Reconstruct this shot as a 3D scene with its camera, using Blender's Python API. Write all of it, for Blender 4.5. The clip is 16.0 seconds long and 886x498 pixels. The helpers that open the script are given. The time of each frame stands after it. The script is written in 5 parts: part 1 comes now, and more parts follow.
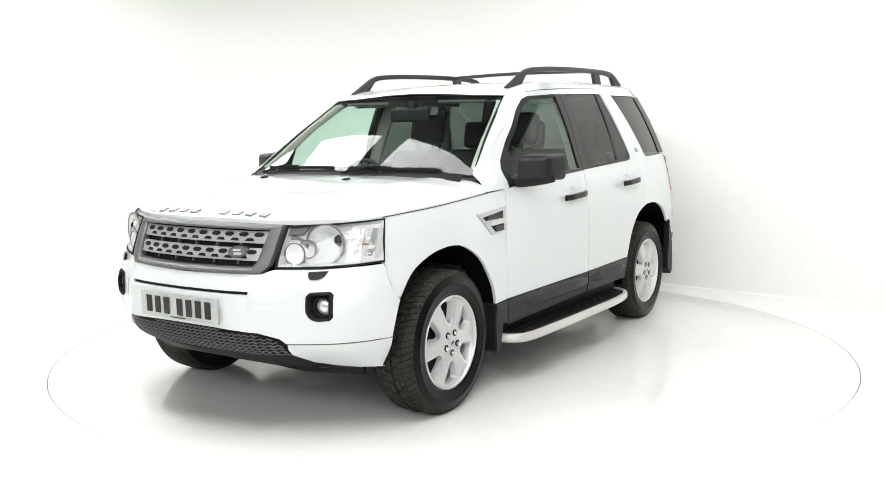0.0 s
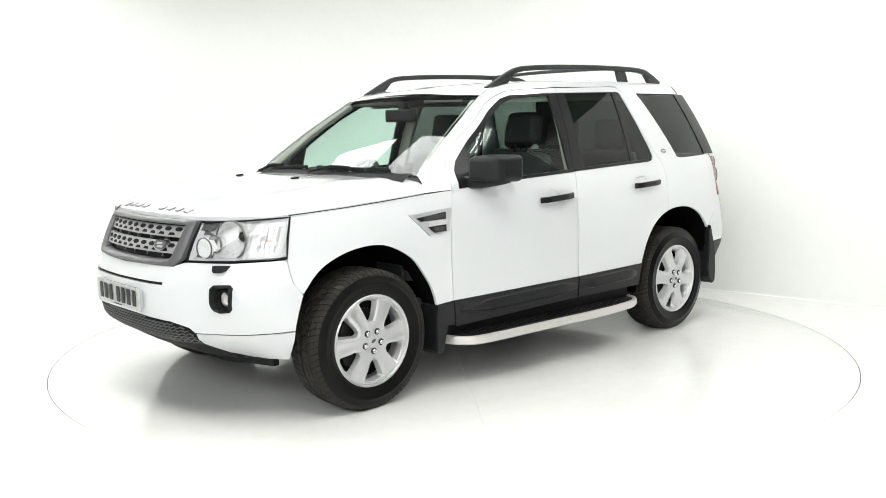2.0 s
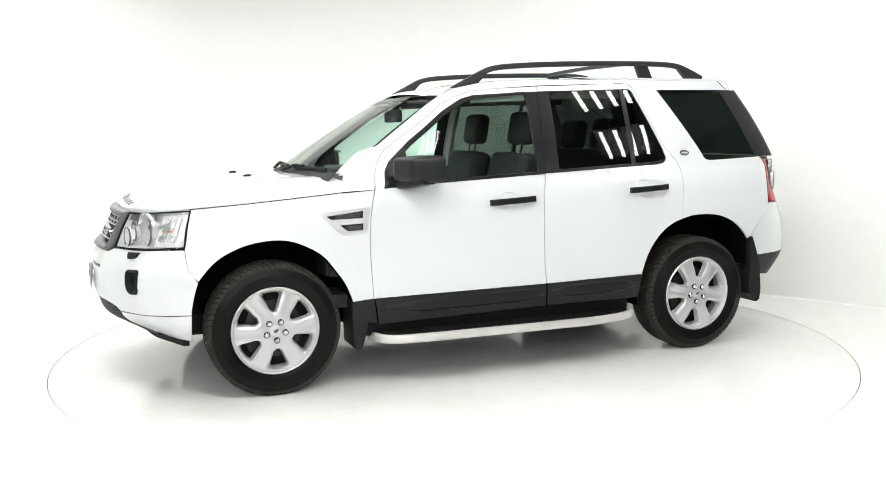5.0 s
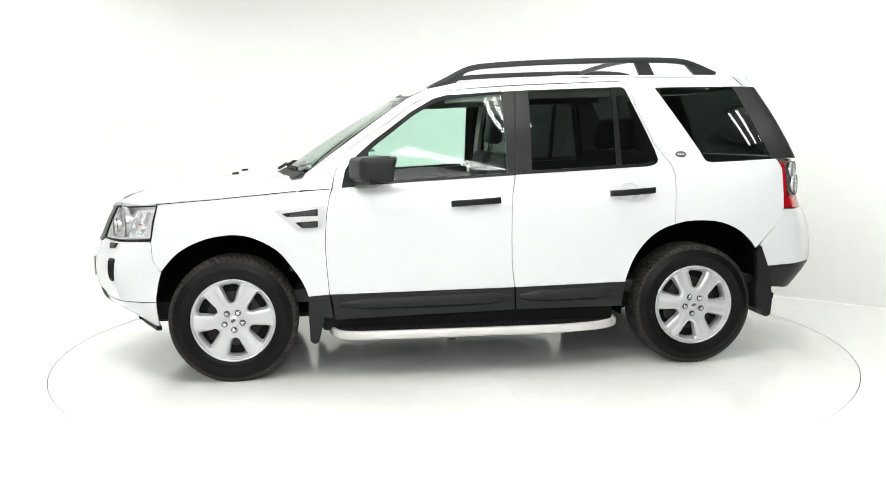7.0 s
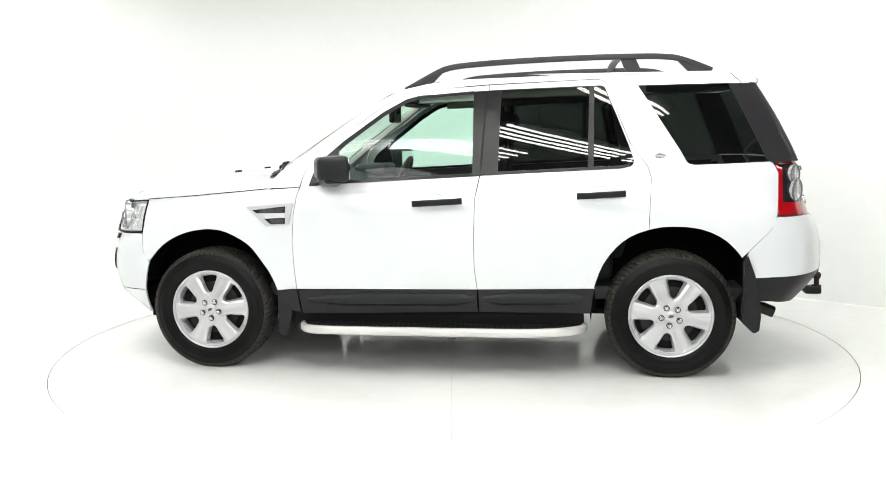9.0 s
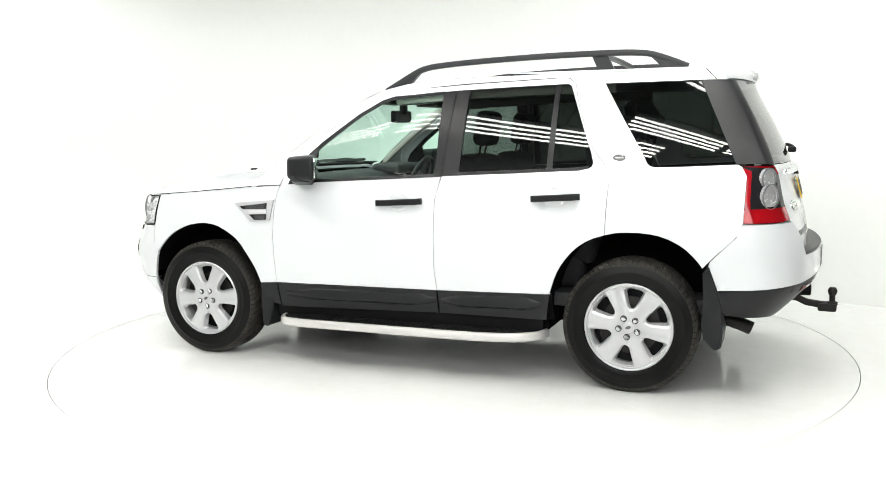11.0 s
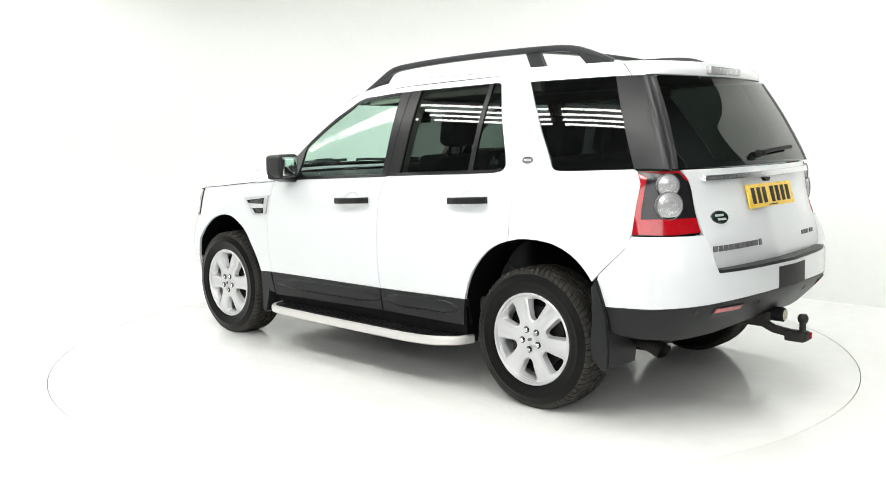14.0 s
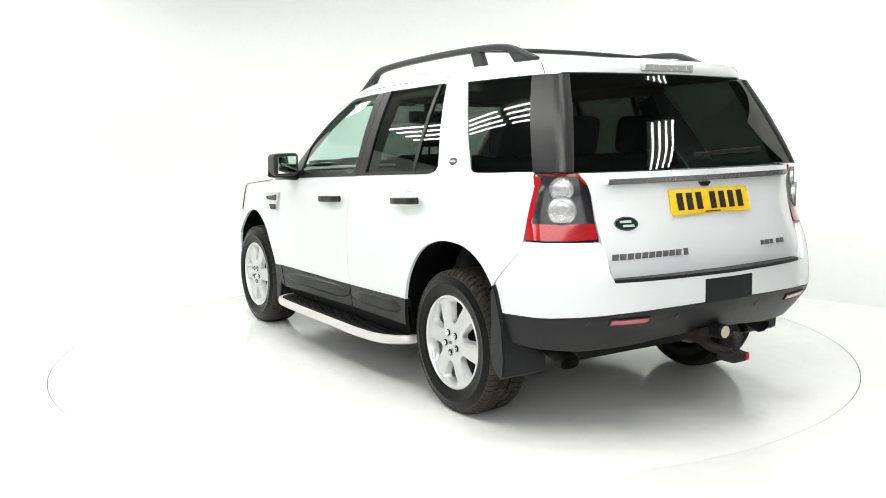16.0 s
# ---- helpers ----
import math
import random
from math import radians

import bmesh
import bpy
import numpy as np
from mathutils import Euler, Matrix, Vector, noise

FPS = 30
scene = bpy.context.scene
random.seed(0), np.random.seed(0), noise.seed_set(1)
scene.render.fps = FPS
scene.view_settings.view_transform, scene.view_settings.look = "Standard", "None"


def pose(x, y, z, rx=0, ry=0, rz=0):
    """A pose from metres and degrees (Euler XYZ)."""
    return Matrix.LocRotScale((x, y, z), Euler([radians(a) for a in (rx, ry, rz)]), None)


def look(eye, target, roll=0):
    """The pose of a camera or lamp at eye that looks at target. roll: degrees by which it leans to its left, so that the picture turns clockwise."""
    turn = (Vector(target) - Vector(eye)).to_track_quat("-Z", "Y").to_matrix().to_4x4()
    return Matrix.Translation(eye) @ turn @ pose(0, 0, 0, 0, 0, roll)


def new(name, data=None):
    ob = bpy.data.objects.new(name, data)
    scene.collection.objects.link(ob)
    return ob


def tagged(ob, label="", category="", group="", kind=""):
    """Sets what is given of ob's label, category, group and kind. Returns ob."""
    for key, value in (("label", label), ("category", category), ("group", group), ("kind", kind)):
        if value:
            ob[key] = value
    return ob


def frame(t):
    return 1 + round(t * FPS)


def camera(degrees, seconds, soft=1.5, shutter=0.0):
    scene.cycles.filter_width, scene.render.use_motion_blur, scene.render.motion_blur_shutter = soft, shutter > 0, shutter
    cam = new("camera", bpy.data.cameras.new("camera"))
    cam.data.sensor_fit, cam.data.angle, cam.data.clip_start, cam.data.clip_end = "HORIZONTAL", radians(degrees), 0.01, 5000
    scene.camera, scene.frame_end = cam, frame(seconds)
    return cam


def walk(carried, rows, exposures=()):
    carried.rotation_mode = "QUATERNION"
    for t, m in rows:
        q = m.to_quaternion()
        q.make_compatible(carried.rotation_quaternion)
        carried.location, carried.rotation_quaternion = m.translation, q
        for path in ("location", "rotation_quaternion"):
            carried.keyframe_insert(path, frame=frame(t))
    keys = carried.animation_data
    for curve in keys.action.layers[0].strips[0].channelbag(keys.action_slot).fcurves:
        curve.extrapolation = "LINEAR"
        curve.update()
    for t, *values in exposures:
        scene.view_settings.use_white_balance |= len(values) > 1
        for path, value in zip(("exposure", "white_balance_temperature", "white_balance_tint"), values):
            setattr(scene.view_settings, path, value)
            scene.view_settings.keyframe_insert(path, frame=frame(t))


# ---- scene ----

# the camera stands still; the car turns on the turntable
EYE = (0.0, -5.8822, 1.3750)
cam = camera(52.823, 16.0, soft=0.75)
SHOT = look(EYE, (EYE[0] -0.08946, EYE[1] +9.91597, EYE[2] -1.29052), -0.637)
walk(cam, [(0.0, SHOT), (16.0, SHOT)], exposures=[(0.0, -1.07, 6510, 7), (16.0, -1.07, 6510, 7)])


# ---- light: soft boxes, added fill lamps and tube banks under the studio ceiling ----
def area(name, m, w, h, watts, colour=(1, 1, 1)):
    d = bpy.data.lights.new(name, "AREA")
    d.shape, d.size, d.size_y, d.energy, d.color = "RECTANGLE", w, h, watts, colour
    ob = new(name, d)
    ob.matrix_world = m
    return ob


world = bpy.data.worlds.new("world")
scene.world = world
world.use_nodes = True
world.node_tree.nodes["Background"].inputs[0].default_value = (0.9, 0.95, 1.0, 1)
world.node_tree.nodes["Background"].inputs[1].default_value = 0.15
# two soft boxes, placed from the white patches mirrored in the windscreen
area("soft_lamp", look((-0.88, -0.09, 3.6), (-0.88, -0.09, 0)) @ pose(0, 0, 0, 0, 0, 123), 1.58, 0.7, 78)
area("soft_lamp", look((-2.11, 1.46, 3.6), (-2.11, 1.46, 0)) @ pose(0, 0, 0, 0, 0, 133), 1.4, 0.75, 70)
# unseen fill lamps, added to brighten floor, walls and paint evenly
area("soft_lamp", look((2.0, 0.9, 3.6), (1.9, 0.7, 0)) @ pose(0, 0, 0, 0, 0, 140), 2.0, 1.0, 70)
area("soft_lamp", look((0.9, 4.9, 4.3), (0.9, 3.9, 0)), 4.6, 1.4, 118)
area("soft_lamp", look((-5.2, -6.4, 4.1), (-6.3, 3.4, 1.2)), 3.6, 1.0, 205)
area("soft_lamp", look((-4.9, 4.8, 4.35), (-5.9, 3.9, 0)), 3.0, 1.0, 222)
area("soft_lamp", look((0.0, -8.5, 3.4), (0, 0, 0.3)), 9.0, 2.2, 530)


# ---- materials ----
def material(name, colour, rough=0.5, metal=0.0, coat=0.0, vary=0.08, grain=30.0, bump=0.0, spec=0.5, emit=None, coarse=2.5):
    m = bpy.data.materials.new(name)
    m.use_nodes = True
    nt = m.node_tree
    b = nt.nodes["Principled BSDF"]
    b.inputs["Roughness"].default_value = rough
    b.inputs["Metallic"].default_value = metal
    b.inputs["Coat Weight"].default_value = coat
    b.inputs["Coat Roughness"].default_value = 0.03
    b.inputs["Specular IOR Level"].default_value = spec
    b.inputs["Base Color"].default_value = (*colour, 1)
    tc = nt.nodes.new("ShaderNodeTexCoord")
    if vary:
        fine, wide = nt.nodes.new("ShaderNodeTexNoise"), nt.nodes.new("ShaderNodeTexNoise")
        fine.inputs["Scale"].default_value, wide.inputs["Scale"].default_value = grain, coarse
        fine.inputs["Detail"].default_value = 6
        add = nt.nodes.new("ShaderNodeMath")
        add.operation = "ADD"
        ramp = nt.nodes.new("ShaderNodeMapRange")
        ramp.inputs["From Min"].default_value, ramp.inputs["From Max"].default_value = 0.7, 1.3
        ramp.inputs["To Min"].default_value, ramp.inputs["To Max"].default_value = 1 - vary, 1 + vary
        mul = nt.nodes.new("ShaderNodeVectorMath")
        mul.operation = "SCALE"
        mul.inputs[0].default_value = colour
        for n in (fine, wide):
            nt.links.new(tc.outputs["Object"], n.inputs["Vector"])
        nt.links.new(fine.outputs["Fac"], add.inputs[0])
        nt.links.new(wide.outputs["Fac"], add.inputs[1])
        nt.links.new(add.outputs[0], ramp.inputs["Value"])
        nt.links.new(ramp.outputs[0], mul.inputs["Scale"])
        nt.links.new(mul.outputs[0], b.inputs["Base Color"])
        rr = nt.nodes.new("ShaderNodeMapRange")
        rr.inputs["From Min"].default_value, rr.inputs["From Max"].default_value = 0.3, 0.7
        rr.inputs["To Min"].default_value, rr.inputs["To Max"].default_value = rough * 0.85, min(1, rough * 1.15)
        nt.links.new(fine.outputs["Fac"], rr.inputs["Value"])
        nt.links.new(rr.outputs[0], b.inputs["Roughness"])
        if bump:
            bp = nt.nodes.new("ShaderNodeBump")
            bp.inputs["Strength"].default_value, bp.inputs["Distance"].default_value = bump, 0.002
            nt.links.new(fine.outputs["Fac"], bp.inputs["Height"])
            nt.links.new(bp.outputs[0], b.inputs["Normal"])
    if emit:
        b.inputs["Emission Color"].default_value = (*colour, 1)
        b.inputs["Emission Strength"].default_value = emit
    return m


def glass(name, tint, rough=0.0):
    """Thin pane: a mirror film over tinted see-through glass."""
    m = bpy.data.materials.new(name)
    m.use_nodes = True
    nt = m.node_tree
    nt.nodes.remove(nt.nodes["Principled BSDF"])
    out = nt.nodes["Material Output"]
    mix, tr, gl, fr = (nt.nodes.new("ShaderNode" + k) for k in ("MixShader", "BsdfTransparent", "BsdfGlossy", "LayerWeight"))
    tr.inputs[0].default_value = (*tint, 1)
    gl.inputs["Roughness"].default_value = rough
    fr.inputs["Blend"].default_value = 0.5
    steep, boost = nt.nodes.new("ShaderNodeMath"), nt.nodes.new("ShaderNodeMath")
    steep.operation, boost.operation = "POWER", "MULTIPLY_ADD"
    steep.inputs[1].default_value, boost.inputs[1].default_value, boost.inputs[2].default_value = 5.0, 0.95, 0.04
    nt.links.new(fr.outputs["Facing"], steep.inputs[0])
    nt.links.new(steep.outputs[0], boost.inputs[0])
    nt.links.new(boost.outputs[0], mix.inputs[0])
    nt.links.new(tr.outputs[0], mix.inputs[1])
    nt.links.new(gl.outputs[0], mix.inputs[2])
    nt.links.new(mix.outputs[0], out.inputs[0])
    return m


WHITE = material("white_car_paint", (0.735, 0.755, 0.772), 0.3, coat=1.0, vary=0.004, grain=220, spec=0.5)
LAMPWHITE = material("lamp_reflector_white", (0.8, 0.8, 0.81), 0.3, metal=0.0, vary=0.06, grain=70)
LAMPGREY = material("lamp_housing_grey", (0.52, 0.52, 0.53), 0.3, metal=0.2, vary=0.12, grain=70)
LAMPCHROME = material("bright_reflector", (0.85, 0.85, 0.86), 0.2, metal=0.6, vary=0.06, grain=70)
WALLPAINT = material("white_studio_paint", (0.85, 0.86, 0.835), 0.75, vary=0.015, grain=14, coarse=0.6, bump=0.05)
FLOORPAINT = material("white_gloss_floor", (0.88, 0.885, 0.862), 0.16, vary=0.02, grain=9, coarse=0.8)
TABLEPAINT = material("white_turntable_paint", (0.88, 0.885, 0.862), 0.11, vary=0.03, grain=11, coarse=1.2, spec=0.6)


def scuffed(m, scale, width, depth):
    """Fine wandering scratches that only break the gloss."""
    nt = m.node_tree
    b = nt.nodes["Principled BSDF"]
    tc = nt.nodes.new("ShaderNodeTexCoord")
    total = None
    for turn, stretch in ((20, 9.0), (75, 14.0), (140, 11.0)):
        mp, no = nt.nodes.new("ShaderNodeMapping"), nt.nodes.new("ShaderNodeTexNoise")
        mp.inputs["Rotation"].default_value = (0, 0, radians(turn))
        mp.inputs["Scale"].default_value = (1, stretch, 1)
        no.inputs["Scale"].default_value, no.inputs["Detail"].default_value = scale, 3
        line = nt.nodes.new("ShaderNodeMath")
        line.operation = "COMPARE"
        line.inputs[1].default_value, line.inputs[2].default_value = 0.62, width
        nt.links.new(tc.outputs["Object"], mp.inputs["Vector"])
        nt.links.new(mp.outputs[0], no.inputs["Vector"])
        nt.links.new(no.outputs["Fac"], line.inputs[0])
        if total:
            add = nt.nodes.new("ShaderNodeMath")
            nt.links.new(total, add.inputs[0])
            nt.links.new(line.outputs[0], add.inputs[1])
            total = add.outputs[0]
        else:
            total = line.outputs[0]
    bp = nt.nodes.new("ShaderNodeBump")
    bp.inputs["Strength"].default_value, bp.inputs["Distance"].default_value = depth, 0.001
    nt.links.new(total, bp.inputs["Height"])
    nt.links.new(bp.outputs[0], b.inputs["Normal"])


scuffed(TABLEPAINT, 1.6, 0.005, 0.3)
DARK = material("dark_room_paint", (0.05, 0.05, 0.055), 0.8, vary=0.15)
CEIL = material("grey_ceiling", (0.16, 0.16, 0.165), 0.8, vary=0.1)
LINER = material("black_arch_felt", (0.003, 0.003, 0.003), 0.95, vary=0.2, grain=200, spec=0.05)
BLACK = material("black_plastic", (0.008, 0.008, 0.0085), 0.6, vary=0.2, grain=300, bump=0.15, spec=0.22)
CLAD = material("charcoal_textured_plastic", (0.010, 0.0105, 0.0115), 0.42, vary=0.15, grain=400, bump=0.2, spec=0.3)
RAILBLACK = material("charcoal_rail_coating", (0.022, 0.0225, 0.025), 0.45, vary=0.15, grain=400, bump=0.2, spec=0.4)
GLOSSBLACK = material("satin_black_trim", (0.008, 0.008, 0.009), 0.33, vary=0.05, grain=200, spec=0.28)
PILLAR = material("satin_black_pillar", (0.012, 0.012, 0.014), 0.36, vary=0.1, grain=200, spec=0.35)
RUBBER = material("tyre_rubber", (0.0035, 0.0035, 0.0035), 0.36, vary=0.3, grain=45, bump=0.3, spec=0.16)
TREADRUB = material("dusty_tread_rubber", (0.027, 0.025, 0.021), 0.75, vary=0.45, grain=35, bump=0.4, spec=0.25)
ALLOY = material("silver_alloy", (0.64, 0.64, 0.65), 0.36, metal=0.6, vary=0.008, grain=150)
CHROME = material("chrome", (0.75, 0.76, 0.78), 0.07, metal=1.0, vary=0)
BRIGHT = material("polished_trim", (0.7, 0.71, 0.73), 0.2, metal=0.9, vary=0.05, grain=6)
LETTER = material("grey_letter_paint", (0.33, 0.33, 0.34), 0.35, metal=0.4, vary=0.08, grain=120)
STEEL = material("brushed_aluminium", (0.70, 0.68, 0.66), 0.4, metal=0.35, vary=0.02, grain=90)
GREY = material("grey_grille_paint", (0.14, 0.14, 0.145), 0.4, metal=0.3, vary=0.08, grain=120)
SILVER = material("silver_paint", (0.56, 0.56, 0.58), 0.35, metal=0.35, vary=0.04)
BARSILVER = material("grille_bar_paint", (0.44, 0.44, 0.45), 0.35, metal=0.4, vary=0.05)
RED = material("red_lens", (0.36, 0.004, 0.009), 0.1, coat=0.5, vary=0.22, grain=140, coarse=9)
DARKLENS = material("smoked_lens", (0.016, 0.015, 0.017), 0.15, vary=0.1, spec=0.4)
CLEARLENS = material("clear_lens_body", (0.74, 0.74, 0.75), 0.18, metal=0.1, coat=1.0, vary=0.08, grain=60)
AMBER = material("amber_lens", (0.4, 0.13, 0.08), 0.2, coat=1.0, vary=0.1)
PLATEWHITE = material("white_plate", (0.5, 0.51, 0.5), 0.3, coat=0.5, vary=0.03)
PLATEYELLOW = material("yellow_plate", (0.85, 0.55, 0.02), 0.3, coat=0.5, vary=0.03)
INK = material("black_ink", (0.012, 0.012, 0.012), 0.5, vary=0.1)
GREENBADGE = material("dark_green_enamel", (0.01, 0.035, 0.025), 0.2, coat=1.0, vary=0.05)
TRIMLIGHT = material("beige_headlining", (0.45, 0.43, 0.39), 0.8, vary=0.08, grain=120)
SEATCLOTH = material("dark_seat_cloth", (0.02, 0.02, 0.022), 0.8, vary=0.25, grain=180, bump=0.3)
SEATGREY = material("grey_seat_cloth", (0.12, 0.115, 0.11), 0.85, vary=0.2, grain=180, bump=0.3)
DASH = material("dark_dashboard", (0.025, 0.025, 0.027), 0.6, vary=0.15, grain=200, bump=0.2)
RUST = material("dusty_tow_bar_steel", (0.016, 0.014, 0.013), 0.6, metal=0.3, vary=0.3, grain=60, bump=0.3)
DISC = material("brake_disc_steel", (0.05, 0.048, 0.046), 0.5, metal=0.8, vary=0.1, grain=80)
BACKMIRROR = material("mirror_silver", (0.85, 0.88, 0.87), 0.02, metal=1.0, vary=0)
TUBE = material("fluorescent_tube", (1.0, 0.98, 0.95), 0.5, vary=0, emit=64.0)
CLEAR = glass("green_tinted_glass", (0.74, 0.90, 0.83))
SCREENGLASS = glass("windscreen_glass", (0.78, 0.90, 0.85))
TAILCLEAR = material("clear_tail_lens", (0.52, 0.52, 0.53), 0.25, metal=0.35, coat=1.0, vary=0.12, grain=60)
PRIVACY = glass("dark_privacy_glass", (0.105, 0.125, 0.115))
LENSGLASS = glass("clear_headlamp_glass", (0.96, 0.97, 0.97))


# ---- mesh helpers ----
def mesh_of(name, bm, mat, smooth=True, angle=35):
    me = bpy.data.meshes.new(name)
    bm.normal_update()
    for e in bm.edges:
        if len(e.link_faces) == 2 and e.calc_face_angle(0) > radians(angle):
            e.smooth = False
    for f in bm.faces:
        f.smooth = smooth
    bm.to_mesh(me)
    bm.free()
    me.materials.append(mat)
    return me


def part(name, bm, mat, parent, label="", smooth=True, angle=35):
    ob = new(name, mesh_of(name, bm, mat, smooth, angle))
    ob.parent = parent
    return tagged(ob, label)


def thing(name, label, category, group="", kind="", m=None):
    ob = new(name)
    if m:
        ob.matrix_world = m
    return tagged(ob, label, category, group, kind)


def box(bm, x0, x1, y0, y1, z0, z1, bevel=0.0, seg=2, m=None):
    r = bmesh.ops.create_cube(bm, size=1)
    vs = r["verts"]
    for v in vs:
        v.co = Vector(((x0 + x1) / 2 + v.co.x * (x1 - x0), (y0 + y1) / 2 + v.co.y * (y1 - y0), (z0 + z1) / 2 + v.co.z * (z1 - z0)))
    if bevel:
        es = list({e for v in vs for e in v.link_edges})
        out = bmesh.ops.bevel(bm, geom=es, offset=bevel, segments=seg, affect="EDGES", profile=0.6)
        vs = list({v for f in out["faces"] for v in f.verts} | {v for v in vs if v.is_valid})
    if m:
        bmesh.ops.transform(bm, matrix=m, verts=vs)
    return bm


def lathe(bm, profile, n=48, m=None, closed=False):
    """Profile of (radius, depth) pairs, turned about the y axis."""
    rings = []
    for r, d in profile:
        rings.append([bm.verts.new((r * math.cos(2 * math.pi * i / n), d, r * math.sin(2 * math.pi * i / n))) for i in range(n)])
    pairs = list(zip(rings, rings[1:])) + ([(rings[-1], rings[0])] if closed else [])
    for a, b in pairs:
        for i in range(n):
            bm.faces.new((a[i], a[(i + 1) % n], b[(i + 1) % n], b[i]))
    if m:
        bmesh.ops.transform(bm, matrix=m, verts=[v for r in rings for v in r])
    return rings


def sweep(bm, path, section, up=(0, 0, 1), ends=True):
    """Sweeps a closed section of (side, up) pairs along a path."""
    path = [Vector(p) for p in path]
    rings = []
    for i, p in enumerate(path):
        t = (path[min(i + 1, len(path) - 1)] - path[max(i - 1, 0)]).normalized()
        s = t.cross(Vector(up)).normalized()
        u = s.cross(t)
        rings.append([bm.verts.new(p + s * a + u * b) for a, b in section])
    n = len(section)
    for a, b in zip(rings, rings[1:]):
        for i in range(n):
            bm.faces.new((a[i], a[(i + 1) % n], b[(i + 1) % n], b[i]))
    if ends:
        bm.faces.new(rings[0][::-1])
        bm.faces.new(rings[-1])
    bmesh.ops.recalc_face_normals(bm, faces=bm.faces)
    return rings


def rounded(w, h, r, n=3):
    out = []
    for cx, cy, a0 in ((w - r, h - r, 0), (-w + r, h - r, 90), (-w + r, -h + r, 180), (w - r, -h + r, 270)):
        for k in range(n + 1):
            a = radians(a0 + 90 * k / n)
            out.append((cx + r * math.cos(a), cy + r * math.sin(a)))
    return out


def smooth_line(pts, times=2, closed=False):
    for _ in range(times):
        out = []
        n = len(pts)
        if not closed:
            out.append(pts[0])
        for i in range(n if closed else n - 1):
            a, b = pts[i], pts[(i + 1) % n]
            out.append(tuple(0.75 * p + 0.25 * q for p, q in zip(a, b)))
            out.append(tuple(0.25 * p + 0.75 * q for p, q in zip(a, b)))
        if not closed:
            out.append(pts[-1])
        pts = out
    return pts


def inset(poly, d):
    """Moves the outline of a polygon inwards by d."""
    n = len(poly)
    turn = sum(a[0] * b[1] - b[0] * a[1] for a, b in zip(poly, poly[1:] + poly[:1]))
    s = 1 if turn > 0 else -1
    out = []
    for i in range(n):
        a, b, c = (Vector(poly[k % n]) for k in (i - 1, i, i + 1))
        e, f = (b - a).normalized(), (c - b).normalized()
        n1, n2 = Vector((-e.y, e.x)) * s, Vector((-f.y, f.x)) * s
        k = n1 + n2
        den = max(0.5, 1 + n1.dot(n2))
        out.append(tuple(b + k * (d / den)))
    return out


def cells(poly, us, vs, holes=()):
    """A flat bmesh of the polygon, cut along the given grid lines; u and v stand in x and y."""
    bm = bmesh.new()
    bm.faces.new([bm.verts.new((u, v, 0)) for u, v in poly])
    for axis, cuts in ((0, us), (1, vs)):
        lo, hi = min(p[axis] for p in poly), max(p[axis] for p in poly)
        for c in cuts:
            if lo + 0.004 < c < hi - 0.004:
                no = (1, 0, 0) if axis == 0 else (0, 1, 0)
                bmesh.ops.bisect_plane(bm, geom=bm.verts[:] + bm.edges[:] + bm.faces[:], dist=1e-5, plane_co=(c if axis == 0 else 0, c if axis == 1 else 0, 0), plane_no=no)
    for hole in holes:
        c = Vector((sum(p[0] for p in hole) / len(hole), sum(p[1] for p in hole) / len(hole), 0))
        r = max((Vector((*p, 0)) - c).length for p in hole) + .03
        sides = []
        for p, q in zip(hole, hole[1:] + hole[:1]):
            no = Vector((q[1] - p[1], p[0] - q[0], 0)).normalized()
            if no.dot(c - Vector((*p, 0))) > 0:
                no = -no
            sides.append((Vector((*p, 0)), no))
            near = [f for f in bm.faces if (f.calc_center_median() - c).length < r + .12]
            geom = list({v for f in near for v in f.verts}) + list({e for f in near for e in f.edges}) + near
            bmesh.ops.bisect_plane(bm, geom=geom, dist=1e-5, plane_co=sides[-1][0], plane_no=no)
        bmesh.ops.delete(bm, geom=[f for f in bm.faces if all((f.calc_center_median() - p).dot(n) < 0 for p, n in sides)], context="FACES")
    return bm


def shell(poly, us, vs, place, gap=0.0025, depth=0.014, holes=()):
    """A panel: the polygon laid on a curved surface by place(u, v, in) with its rim folded in by depth."""
    bm = cells(inset(poly, gap) if gap else list(poly), us, vs, holes)
    flat = {v: (v.co.x, v.co.y) for v in bm.verts}
    rim = [e for e in bm.edges if len(e.link_faces) == 1]
    if depth:
        out = bmesh.ops.extrude_edge_only(bm, edges=rim)["geom"]
        inner = [v for v in out if isinstance(v, bmesh.types.BMVert)]
        near = {}
        for v in inner:
            near[v] = (v.co.x, v.co.y)
        for v, (a, b) in near.items():
            v.co = place(a, b, depth)
    for v, (a, b) in flat.items():
        v.co = place(a, b, 0.0)
    bmesh.ops.recalc_face_normals(bm, faces=bm.faces)
    bm.normal_update()
    big = max(bm.faces, key=lambda f: f.calc_area())
    want = Vector(place(*[sum(c) / len(poly) for c in zip(*poly)], -0.05)) - Vector(place(*[sum(c) / len(poly) for c in zip(*poly)], 0.0))
    if big.normal.dot(want) < 0:
        bmesh.ops.reverse_faces(bm, faces=bm.faces)
    return bm


def mirrored(bm):
    out = bm.copy()
    for v in out.verts:
        v.co.y = -v.co.y
    bmesh.ops.reverse_faces(out, faces=out.faces)
    return out


def steps(a, b, d):
    n = max(1, round((b - a) / d))
    return [a + (b - a) * i / n for i in range(n + 1)]


# ---- the studio: floor, turntable, curved white backdrop, dark room behind the camera ----
TABLE_R = 2.497


